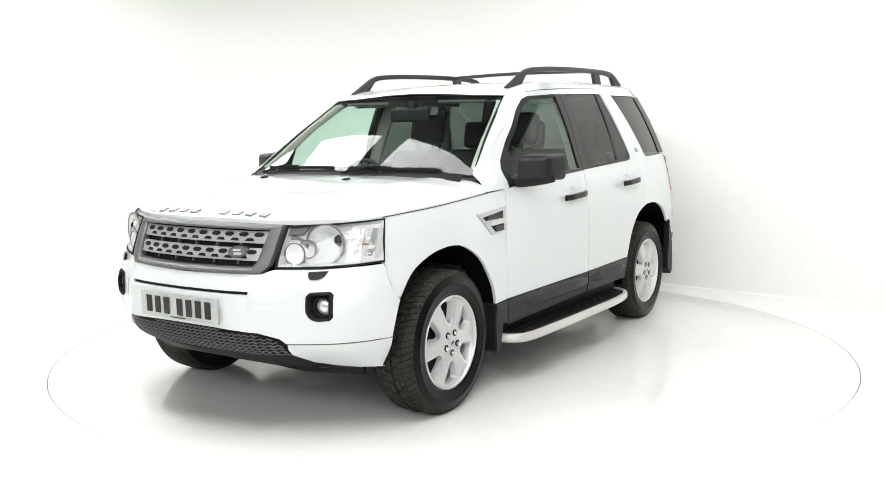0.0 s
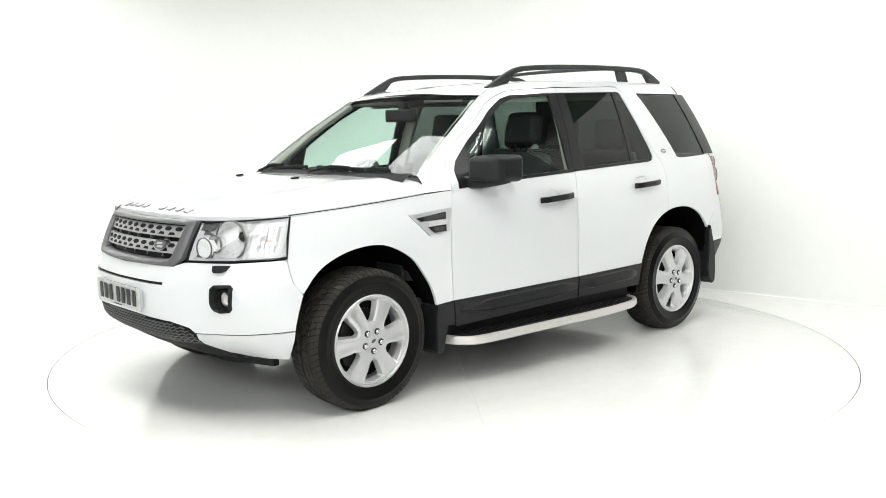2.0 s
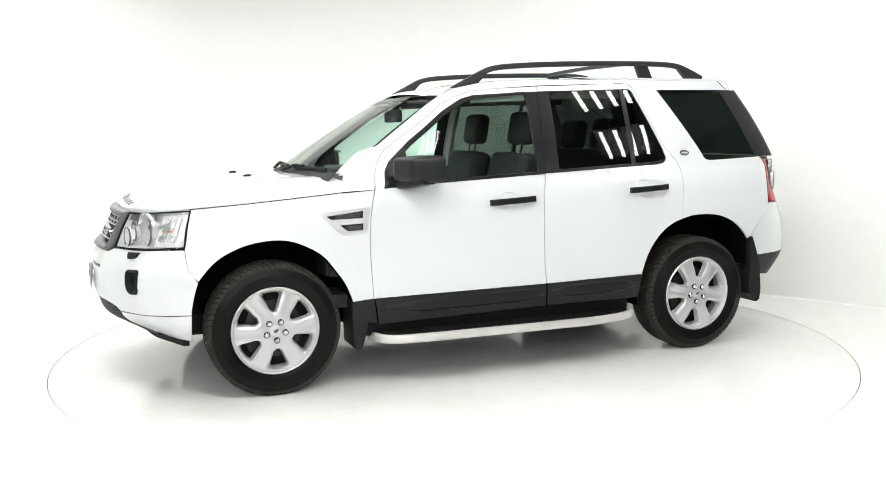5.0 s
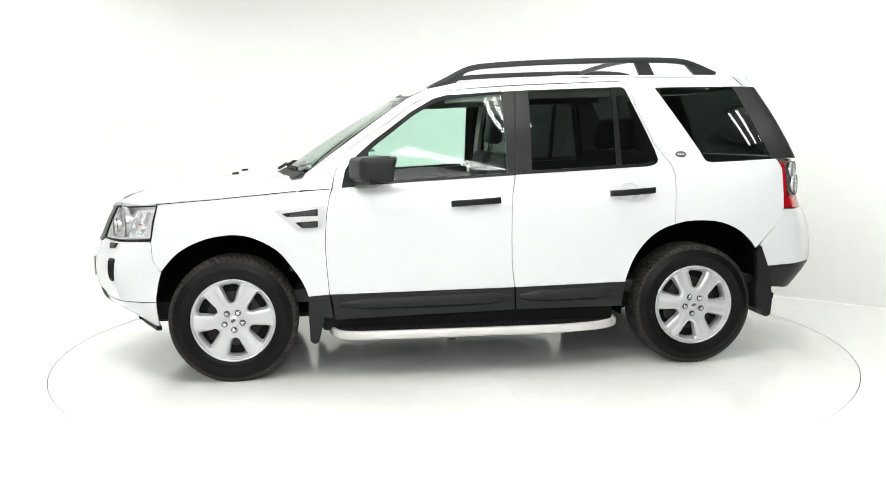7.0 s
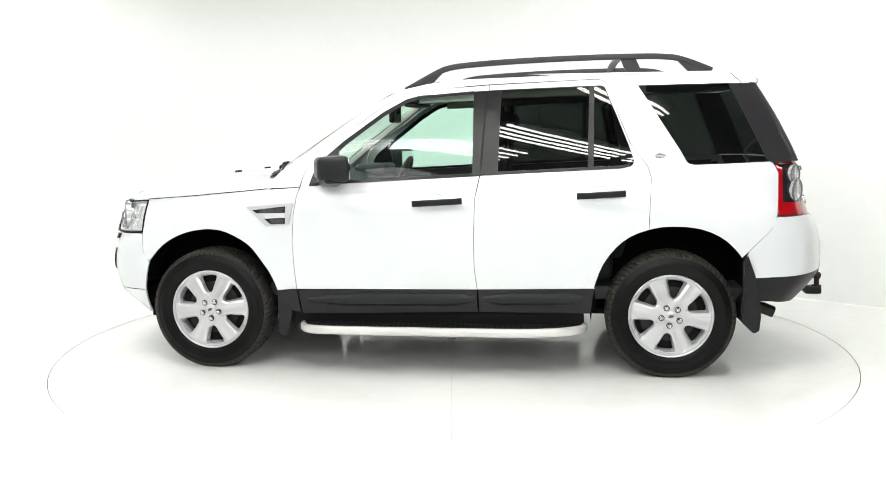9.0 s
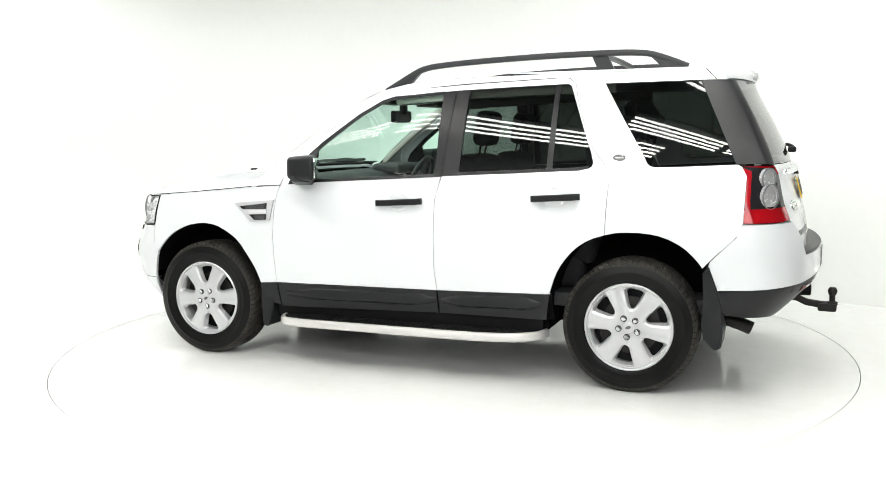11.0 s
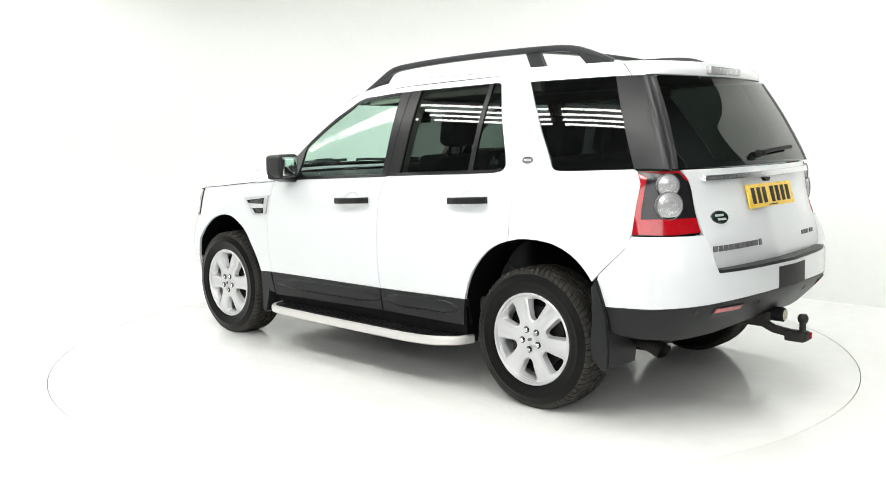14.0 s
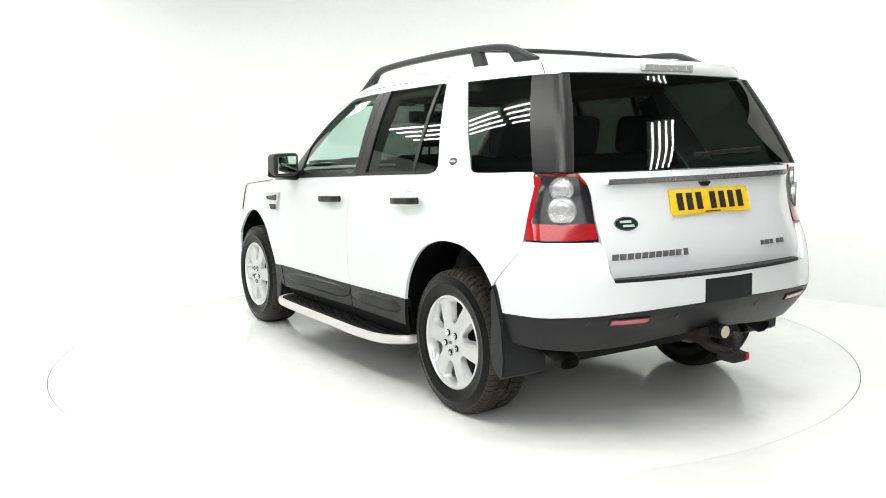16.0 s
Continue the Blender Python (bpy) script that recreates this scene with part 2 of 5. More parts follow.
def build_studio():
    bm = bmesh.new()
    n = 160
    radii = [TABLE_R + 0.0025, 2.8, 3.4, 4.5, 6.5, 10.0, 17.0]
    rings = [[bm.verts.new((r * math.cos(2 * math.pi * i / n), r * math.sin(2 * math.pi * i / n), 0)) for i in range(n)] for r in radii]
    low = [bm.verts.new((v.co.x, v.co.y, -0.06)) for v in rings[0]]
    for a, b in zip([low] + rings, rings):
        for i in range(n):
            bm.faces.new((a[i], b[i], b[(i + 1) % n], a[(i + 1) % n]))
    fl = new("floor", mesh_of("floor", bm, FLOORPAINT))
    tagged(fl, "glossy white painted studio floor round the turntable", "floor", kind="structure")
    bm = bmesh.new()
    bmesh.ops.create_circle(bm, cap_ends=True, segments=96, radius=2.7)
    bmesh.ops.translate(bm, verts=bm.verts, vec=(0, 0, -0.05))
    tagged(new("pit", mesh_of("pit", bm, DARK)), "dark pit floor under the turntable", "pit", kind="structure")

    # the backdrop's plan, from the camera's left round the back to its right
    left = [(-9.6, -11.0), (-9.6, -3.0), (-9.2, 3.0), (-6.5, 6.4), (-3.9, 7.1)]
    right = [(-1.56, 5.05), (1.0, 2.86), (3.31, 0.885), (4.6, -0.2)]
    plan = smooth_line(left + right, 4)
    bm = bmesh.new()
    cols = []
    for i, (x, y) in enumerate(plan):
        r = 1.2 if x < -2.5 else max(0.02, 1.2 * min(1, (1.0 - x) / 3.5))
        a, b = Vector(plan[max(i - 1, 0)]), Vector(plan[min(i + 1, len(plan) - 1)])
        t = (b - a).normalized()
        inn = Vector((t.y, -t.x))
        col = []
        for k in range(7):
            q = radians(90 * k / 6)
            p = Vector((x, y)) + inn * r * (1 - math.sin(q))
            col.append(bm.verts.new((p.x, p.y, -0.001 + r * (1 - math.cos(q)))))
        high = 3.0 + 0.8 * min(1, max(0, (0.5 - x) / 3))
        for z in (1.5, 2.0, 2.4, 2.7, high):
            col.append(bm.verts.new((x, y, z)))
        cols.append(col)
    for a, b in zip(cols, cols[1:]):
        for i in range(len(a) - 1):
            bm.faces.new((a[i], b[i], b[i + 1], a[i + 1]))
    ob = new("wall_backdrop", mesh_of("wall_backdrop", bm, WALLPAINT))
    tagged(ob, "plain white curved studio backdrop wall", "wall", kind="structure")
    for name, c in (("wall_south", (-12, 12, -11.2, -11.0)), ("wall_north", (-12, 12, 9.0, 9.2)), ("wall_west", (-12.2, -12, -11.2, 9.2)), ("wall_east", (12, 12.2, -11.2, 9.2))):
        bm = bmesh.new()
        box(bm, *c, 0, 4.6)
        tagged(new(name, mesh_of(name, bm, DARK)), "dark grey wall of the studio hall", "wall", kind="structure")
    bm = bmesh.new()
    box(bm, -12.2, 12.2, -11.2, 9.2, 4.6, 4.8)
    tagged(new("ceiling", mesh_of("ceiling", bm, CEIL)), "grey hall ceiling above the lights", "ceiling", kind="structure")
    # banks of four tubes, hung in a half ring above the camera's side of the turntable
    row = [(-5.3 + .607 * s, 2.4 - .795 * s, -52.6, 1.5, .15) for s in (.75, 2.5, 4.25, 6.0, 7.5)]
    for x, y, turn, long, apart in row + [(.28, -3.62, -52, 1.7, .11), (1.25, -4.7, -42, 0.9, .11), (.95, -2.3, -60, 1.2, .09), (4.3, -2.25, -37, 1.5, .15), (2.6, -1.0, -36, 1.0, .15)]:
        bank = thing("tube_light", "hanging bank of four white fluorescent tubes", "ceiling light", "tube banks above the turntable", m=pose(x, y, 3.42, 0, 0, turn))
        bm = bmesh.new()
        box(bm, -long / 2 - .05, long / 2 + .05, -.31, .31, .05, .09, .01)
        part("tray", bm, DARK, bank, "dark metal tray")
        for k in range(4):
            bm = bmesh.new()
            lathe(bm, [(.001, -long / 2), (.022, -long / 2), (.022, long / 2), (.001, long / 2)], 12, pose(0, apart * (k - 1.5), 0, 0, 0, 90))
            bmesh.ops.recalc_face_normals(bm, faces=bm.faces)
            part("tube", bm, TUBE, bank)
        for k in (-.4, .4):
            bm = bmesh.new()
            box(bm, k * long - .01, k * long + .01, -.01, .01, .09, 1.18)
            part("hanger", bm, DARK, bank)
    # turntable
    table = thing("turntable", "white painted round turntable flush with the floor", "turntable")
    # eight sector plates with hairline joints
    gap = 0.0003
    for k in range(8):
        a0, a1 = 2 * math.pi * k / 8 + .12, 2 * math.pi * (k + 1) / 8 + .12
        bm = bmesh.new()
        rr = [0.03, 0.25, 0.5, 1.0, 1.5, 2.0, TABLE_R - 0.006, TABLE_R - 0.002]
        m = 24
        rows = []
        for r in rr:
            e = gap / r
            rows.append([bm.verts.new((r * math.cos(a0 + e + (a1 - a0 - 2 * e) * i / m), r * math.sin(a0 + e + (a1 - a0 - 2 * e) * i / m), -0.0015 if r > TABLE_R - 0.003 else 0)) for i in range(m + 1)])
        for a, b in zip(rows, rows[1:]):
            for i in range(m):
                bm.faces.new((a[i], b[i], b[i + 1], a[i + 1]))
        out = bmesh.ops.extrude_edge_only(bm, edges=[e for e in bm.edges if len(e.link_faces) == 1])["geom"]
        bmesh.ops.translate(bm, verts=[v for v in out if isinstance(v, bmesh.types.BMVert)], vec=(0, 0, -.03))
        part("plate", bm, TABLEPAINT, table)
    return table


turntable = build_studio()


# ---- the car: x forward, y to its left, z up, origin on the ground between the axles ----
# half outlines in plan by height, from the front's middle round the side to the rear's middle
FRONT = {
    0.30: [(2.0, 0), (1.985, .25), (1.95, .42), (1.89, .55), (1.81, .70), (1.775, .78), (1.745, .835), (1.70, .875), (1.3, .905), (.9, .91)],
    0.45: [(2.198, 0), (2.19, .25), (2.165, .42), (2.09, .54), (2.022, .66), (1.962, .77), (1.855, .855), (1.75, .90), (1.35, .925), (.9, .925)],
    0.62: [(2.226, 0), (2.216, .25), (2.19, .42), (2.11, .53), (2.048, .65), (2.002, .77), (1.895, .86), (1.75, .91), (1.4, .935), (.9, .935)],
    0.78: [(2.185, 0), (2.17, .25), (2.135, .42), (2.098, .50), (2.025, .64), (1.94, .765), (1.865, .835), (1.765, .875), (1.4, .92), (.9, .935)],
    1.00: [(2.07, 0), (2.06, .25), (2.03, .42), (2.0, .50), (1.94, .64), (1.865, .755), (1.805, .81), (1.72, .846), (1.4, .885), (.9, .918)],
    1.10: [(1.98, 0), (1.97, .25), (1.95, .42), (1.925, .50), (1.865, .63), (1.80, .73), (1.735, .78), (1.65, .81), (1.35, .85), (.9, .885)],
    1.16: [(1.06, 0), (1.05, .25), (1.035, .42), (1.02, .52), (.99, .64), (.96, .73), (.94, .775), (.92, .80), (.75, .838), (.5, .862)],
    1.40: [(.74, 0), (.73, .25), (.715, .42), (.70, .50), (.67, .60), (.63, .677), (.60, .71), (.57, .725), (.40, .763), (.2, .783)],
    1.60: [(.38, 0), (.37, .25), (.36, .38), (.345, .46), (.33, .53), (.31, .58), (.29, .61), (.27, .63), (.1, .675), (-.1, .697)],
    1.70: [(.2, 0), (.19, .2), (.18, .3), (.17, .38), (.16, .45), (.14, .50), (.12, .53), (.1, .55), (-.05, .60), (-.2, .63)],
}
# the nose is a little narrower than the doors
NOSE = 0.972
FRONT = {z: [(x, y * NOSE if i < 8 and z < 1.13 else y) for i, (x, y) in enumerate(row)] for z, row in FRONT.items()}
MID = {0.30: .905, 0.45: .925, 0.62: .935, 0.78: .935, 1.00: .92, 1.10: .893, 1.16: .868, 1.40: .789, 1.60: .703, 1.70: .645}
REAR = {
    0.30: [(-1.3, .905), (-1.65, .89), (-1.74, .87), (-1.80, .82), (-1.85, .74), (-1.89, .62), (-1.92, .4), (-1.94, 0)],
    0.45: [(-1.3, .925), (-1.7, .925), (-1.85, .905), (-1.95, .86), (-2.035, .76), (-2.085, .64), (-2.12, .4), (-2.14, 0)],
    0.62: [(-1.3, .935), (-1.7, .935), (-1.9, .918), (-2.05, .87), (-2.15, .77), (-2.205, .65), (-2.25, .4), (-2.275, 0)],
    0.78: [(-1.3, .935), (-1.7, .935), (-1.9, .91), (-2.03, .865), (-2.13, .77), (-2.195, .65), (-2.245, .4), (-2.27, 0)],
    1.00: [(-1.3, .92), (-1.7, .91), (-1.86, .89), (-1.96, .85), (-2.04, .77), (-2.088, .66), (-2.135, .4), (-2.15, 0)],
    1.10: [(-1.3, .893), (-1.7, .883), (-1.86, .865), (-1.95, .83), (-2.02, .765), (-2.062, .68), (-2.105, .4), (-2.12, 0)],
    1.16: [(-1.3, .868), (-1.7, .86), (-1.85, .848), (-1.94, .82), (-2.00, .775), (-2.05, .70), (-2.09, .4), (-2.105, 0)],
    1.40: [(-1.3, .789), (-1.6, .783), (-1.75, .772), (-1.85, .745), (-1.91, .70), (-1.95, .645), (-1.985, .38), (-2.0, 0)],
    1.60: [(-1.3, .703), (-1.55, .697), (-1.68, .685), (-1.76, .665), (-1.81, .63), (-1.845, .59), (-1.88, .33), (-1.895, 0)],
    1.70: [(-1.3, .645), (-1.5, .64), (-1.62, .63), (-1.70, .61), (-1.76, .58), (-1.80, .54), (-1.84, .3), (-1.86, 0)],
}
# the rear corners draw in above the sills
TUCK = {3: .010, 4: .020, 5: .014}
REAR = {z: [(x + (TUCK.get(i, 0) if z > .6 else 0), y) for i, (x, y) in enumerate(row)] for z, row in REAR.items()}
# the tail end above the bumper's step
TAIL = dict(REAR)
TAIL[0.30] = TAIL[0.45] = TAIL[0.62] = [(-1.3, .93), (-1.7, .925), (-1.88, .90), (-1.99, .855), (-2.07, .77), (-2.136, .65), (-2.185, .4), (-2.205, 0)]
TAIL[0.78] = [(-1.3, .935), (-1.7, .935), (-1.9, .91), (-2.01, .865), (-2.09, .77), (-2.146, .65), (-2.18, .4), (-2.195, 0)]
LEVELS = sorted(MID)


def dense(front, mid, rear):
    pts = front + [(0.3 if front[-1][0] > 0.5 else -0.3, mid), (-0.6, mid)] + rear
    return np.array(smooth_line(pts, 4))


BODY = [dense(FRONT[z], MID[z], REAR[z]) for z in LEVELS]
BACK = [dense(FRONT[z], MID[z], TAIL[z]) for z in LEVELS]


def blend(values, z):
    """Smooth interpolation of one value per level."""
    z = min(max(z, LEVELS[0]), LEVELS[-1])
    i = min(max(int(np.searchsorted(LEVELS, z)) - 1, 0), len(LEVELS) - 2)
    z0, z1 = LEVELS[i], LEVELS[i + 1]
    v0, v1 = values[i], values[i + 1]
    d = (v1 - v0) / (z1 - z0)
    da = (v0 - values[i - 1]) / (z0 - LEVELS[i - 1]) if i else d
    db = (values[i + 2] - v1) / (LEVELS[i + 2] - z1) if i + 2 < len(LEVELS) else d
    m0 = 0 if da * d <= 0 else 2 * da * d / (da + d)
    m1 = 0 if db * d <= 0 else 2 * db * d / (db + d)
    h, t = z1 - z0, (z - z0) / (z1 - z0)
    return (2 * t ** 3 - 3 * t * t + 1) * v0 + (t ** 3 - 2 * t * t + t) * h * m0 + (3 * t * t - 2 * t ** 3) * v1 + (t ** 3 - t * t) * h * m1


def flank(z):
    """The side alone; above the waist it runs on forward past the screen pillar."""
    if z < 1.13:
        return dense(FRONT[z], MID[z], REAR[z])
    p = FRONT[z][7:]
    return dense([(p[0][0] + 1.0, p[0][1] - .30), (p[0][0] + .3, p[0][1] - .08)] + p, MID[z], REAR[z])


FLANK = [flank(z) for z in LEVELS]


def side_y(x, z):
    return blend([np.interp(x, c[::-1, 0], c[::-1, 1]) for c in FLANK], z)


def front_x(y, z):
    y = abs(y)
    out = []
    for c in BODY:
        k = int(np.argmax(c[:, 1])) + 1
        out.append(np.interp(y, np.maximum.accumulate(c[:k, 1]), c[:k, 0]))
    return blend(out, z)


def rear_x(y, z, table=BACK):
    y = abs(y)
    out = []
    for c in table:
        k = int(np.argmax(c[:, 1]))
        q = c[k:][::-1]
        out.append(np.interp(y, np.maximum.accumulate(q[:, 1]), q[:, 0]))
    return blend(out, z)


def on_side(x, z, deep):
    return Vector((x, side_y(x, z) - deep, z))


def on_front(y, z, deep):
    y *= NOSE
    x = front_x(y, z)
    low = float(np.interp(z, [.3, .393, .477, .575, .633, .66, .69, .74, .80, .9, 1.0], [1.752, 1.753, 1.752, 1.733, 1.713, 1.736, 1.757, 1.766, 1.769, 1.754, 1.728]))
    if x < low or abs(y) > .845:
        s = 1 if y > 0 else -1
        if x < low:
            return Vector((low, s * (side_y(low, z) - deep), z))
        return Vector((x - deep * .6, y - s * deep * .8, z))
    return Vector((x - deep, y, z))


def on_rear(y, z, deep):
    return Vector((rear_x(y, z) + deep, y, z))


def on_bumper(y, z, deep):
    x = rear_x(y, z, BODY)
    lim = float(np.interp(z, [.36, .5, .571, .62, .682, .749, .822, .859, .914], [-1.806, -1.794, -1.776, -1.745, -1.704, -1.766, -1.843, -1.874, -1.890]))
    s = 1 if y > 0 else -1
    if x > lim:
        return Vector((lim, s * (side_y(lim, z) - deep), z))
    if abs(y) > .87:
        return Vector((x + deep * .6, y - s * deep * .8, z))
    return Vector((x + deep, y, z))


def hood_edge(x):
    return float(np.interp(x, [.9, .97, 1.43, 1.735, 1.85, 2.08], [1.085, 1.066, 1.025, 1.002, .993, .985]))


def hood_half(x):
    c = BODY[LEVELS.index(1.0)]
    return max(0.02, float(np.interp(x, c[::-1, 0], c[::-1, 1])) - 0.004)


def hood_z(x, y):
    rise = float(np.interp(x, [.9, 1.05, 1.25, 1.42, 1.6, 1.75, 1.9, 2.0, 2.06, 2.1], [.085, .09, .108, .112, .103, .088, .058, .03, .01, 0]))
    v = min(1, abs(y) / hood_half(x))
    crease = 0.008 * math.exp(-((abs(y) - 0.62) / 0.05) ** 2) * min(1, max(0, (2.0 - x) / 0.3))
    return hood_edge(x) + rise * (1 - v ** 5) * (1 - 0.10 * v * v) + crease


def on_hood(x, y, deep):
    return Vector((x, y, hood_z(x, y) - deep))


SIDE_X = [round(-2.2 + .06 * i, 3) for i in range(75)]
SIDE_Z = [.3, .36, .42, .48, .54, .6, .66, .72, .78, .84, .9, .95, 1.0, 1.05, 1.08, 1.11, 1.14, 1.17, 1.2, 1.26, 1.32, 1.38, 1.44, 1.5, 1.56, 1.6, 1.64, 1.67]
FINE_X = [round(-2.2 + .03 * i, 3) for i in range(150)]
FINE_Z = [round(1.06 + .02 * i, 3) for i in range(32)]
END_Y = [-.9, -.88, -.86, -.84, -.81, -.78, -.74, -.7, -.65, -.6, -.55, -.5, -.45, -.4, -.3, -.2, -.1, 0, .1, .2, .3, .4, .45, .5, .55, .6, .65, .7, .74, .78, .81, .84, .86, .88, .9]

FD_SEAM = [(.764, 1.078), (.783, 1.031), (.803, .92), (.813, .76), (.807, .631), (.796, .483)]
B_SEAM = [(-.258, .492), (-.242, .62), (-.240, .781), (-.245, 1.004), (-.270, 1.134)]
F_ARCH = [(.913, .475), (.927, .518), (.957, .584), (1.003, .649), (1.064, .731), (1.143, .783), (1.238, .823), (1.318, .83), (1.366, .827), (1.446, .815), (1.527, .787), (1.593, .753), (1.644, .714), (1.695, .656), (1.712, .633)]
F_ARCH = smooth_line(F_ARCH, 1)
R_ARCH = [(-.913, .515), (-.944, .612), (-.984, .683), (-1.047, .757), (-1.126, .81), (-1.205, .835)]
R_ARCH2 = [(-1.205, .835), (-1.285, .853), (-1.412, .852), (-1.507, .835), (-1.603, .789), (-1.669, .727), (-1.702, .682)]
R_ARCH, R_ARCH2 = smooth_line(R_ARCH, 1), smooth_line(R_ARCH2, 1)
DOOR_UP = [(.764, 1.078), (.756, 1.14), (.726, 1.219), (.679, 1.282), (.567, 1.36), (.438, 1.439), (.308, 1.535), (.21, 1.583), (.112, 1.615), (-.019, 1.629), (-.314, 1.646)]
RD_SEAM = [(-1.205, .835), (-1.211, .993), (-1.217, 1.119), (-1.199, 1.182), (-1.111, 1.293), (-1.026, 1.503), (-.991, 1.634), (-.953, 1.664), (-.905, 1.668), (-.314, 1.646)]
F_WIN = [(.713, 1.08), (.692, 1.171), (.661, 1.218), (.534, 1.328), (.438, 1.397), (.308, 1.493), (.178, 1.566), (.096, 1.588), (-.019, 1.593), (-.314, 1.612)]
R_WIN = [(-.314, 1.612), (-.379, 1.615), (-.935, 1.631), (-.955, 1.629), (-.968, 1.62), (-1.109, 1.262), (-1.124, 1.208), (-1.118, 1.192), (-1.103, 1.181), (-1.055, 1.171), (-.366, 1.141), (-.28, 1.136)]

car = thing("car", "white four-wheel-drive estate car with black roof rails, standing on the turntable", "car")


def both(name, bm, mat, label="", parent=None, angle=35):
    other = mirrored(bm)
    a = part(name, bm, mat, parent or car, label, angle=angle)
    b = part(name, other, mat, parent or car, label, angle=angle)
    return a, b


def side_panel(name, poly, mat=WHITE, label="", gap=.0016, depth=.016, raised=0.0):
    return both(name, shell(poly, SIDE_X, SIDE_Z, lambda a, b, d: on_side(a, b, d - raised), gap, depth), mat, label)


# painted sides
fender = FD_SEAM[::-1][:0] + [(1.726, .993), (1.6, 1.006), (1.426, 1.020), (1.2, 1.038), (.972, 1.060), (.770, 1.073)] + FD_SEAM[1:] + F_ARCH + [(1.735, .655), (1.756, .69), (1.765, .74), (1.768, .80), (1.752, .90)]
side_panel("front_wing", fender)
front_doors = side_panel("front_door", FD_SEAM + B_SEAM + [(.498, 1.097)] + F_WIN + [(-.314, 1.646)] + DOOR_UP[::-1][1:-1])
rear_doors = side_panel("rear_door", [(-.274, 1.134)] + B_SEAM[::-1][1:] + [(-.917, .505)] + R_ARCH + RD_SEAM[1:] + R_WIN)
quarter = RD_SEAM[:-1] + [(-.314, 1.648)] + DOOR_UP[::-1][1:-1] + [(.770, 1.073), (.972, 1.066), (.935, 1.12), (.915, 1.158), (.80, 1.243), (.57, 1.408), (.40, 1.525), (.30, 1.588), (.2, 1.632), (.05, 1.663), (-.1, 1.68), (-.4, 1.689), (-.9, 1.692), (-1.4, 1.69), (-1.70, 1.688), (-1.76, 1.66), (-1.775, 1.634), (-1.62, 1.632), (-1.154, 1.627), (-1.268, 1.44), (-1.381, 1.258), (-1.409, 1.204), (-1.425, 1.193), (-1.455, 1.188), (-1.616, 1.193), (-1.85, 1.203), (-1.872, 1.19), (-1.897, 1.143), (-1.888, .914), (-1.872, .859), (-1.841, .822), (-1.764, .749)] + R_ARCH2[::-1][:-1]
side_panel("body_side", quarter)

# glass and black trim of the sides
glass_in = .010


def on_glass(x, z, deep):
    """The side's glass: one even curve from waist to roof."""
    fall = .125 * max(0, -1.25 - x) ** 2
    x, at = max(x, -1.25), x
    near = [x - .2 + .05 * k for k in range(9)]
    a, b, c = (float(np.average(np.interp(near, FLANK[LEVELS.index(k)][::-1, 0], FLANK[LEVELS.index(k)][::-1, 1]), weights=(1, 2, 3, 4, 5, 4, 3, 2, 1))) for k in (1.16, 1.40, 1.60))
    chord = a + (c - a) * (z - 1.16) / .44
    bulge = (b - (a + (c - a) * .24 / .44)) / (.24 * .20)
    return Vector((at, chord - fall + bulge * (z - 1.16) * (1.60 - z) - deep, z))


def side_glass(name, poly, mat, label):
    for s in (1, -1):
        bm = shell(poly, FINE_X, FINE_Z, lambda a, b, d: on_glass(a, b, d + glass_in), -.004, 0)
        if s < 0:
            bm = mirrored(bm)
        ob = part(name, bm, mat, car, label)
        ob.visible_shadow = False


side_glass("front_window", [(-.25, 1.134)] + [(.498, 1.097)] + F_WIN[:-1] + [(-.25, 1.608)], CLEAR, "green-tinted front door glass")
side_glass("rear_window", [(-.36, 1.613)] + R_WIN[2:-1] + [(-.36, 1.141)], PRIVACY, "dark privacy glass of the rear door")
side_glass("quarter_window", [(-1.154, 1.627), (-1.268, 1.44), (-1.381, 1.258), (-1.409, 1.204), (-1.425, 1.193), (-1.455, 1.188), (-1.616, 1.193), (-1.85, 1.203), (-1.655, 1.632)], PRIVACY, "dark privacy rear quarter glass")
side_panel("pillar_trim", [(-.228, 1.133), (-.271, 1.135), (-.3025, 1.614), (-.224, 1.610)], GLOSSBLACK, "satin black door pillar trim", raised=.001, gap=.001)
side_panel("pillar_trim", [(-.275, 1.135), (-.372, 1.143), (-.385, 1.618), (-.3075, 1.614)], GLOSSBLACK, "satin black door pillar trim", raised=.001, gap=.001)
side_panel("pillar_joint", [(-.262, 1.13), (-.284, 1.13), (-.3165, 1.616), (-.2945, 1.616)], BLACK, "black rubber door joint", gap=0, raised=-.001, depth=.004)
# black seal round the door glass, wide along the screen pillar
seal_out = [(x, z + .004) for x, z in F_WIN[1:-1]] + [(-.225, 1.612)]
seal_in = [(.615, 1.205), (.600, 1.213), (.500, 1.302), (.412, 1.368), (.288, 1.461), (.168, 1.533), (.088, 1.558), (-.022, 1.568), (-.225, 1.583)]
seal_in = [(a[0] + (b[0] - a[0]) * .62, a[1] + (b[1] - a[1]) * .62) for a, b in zip(seal_out, seal_in)]
side_panel("window_seal", seal_out + seal_in[::-1], BLACK, "black rubber window seal", gap=0, raised=.002, depth=.006)
side_panel("window_divider", [(-.872, 1.166), (-.904, 1.168), (-.909, 1.632), (-.883, 1.632)], GLOSSBLACK, "black window divider bar", gap=0, raised=-.004)
side_panel("belt_trim", [(.713, 1.078), (.498, 1.094), (-.268, 1.131), (-.268, 1.148), (.498, 1.112), (.705, 1.096)], GLOSSBLACK, "black window seal", gap=0, raised=.003)
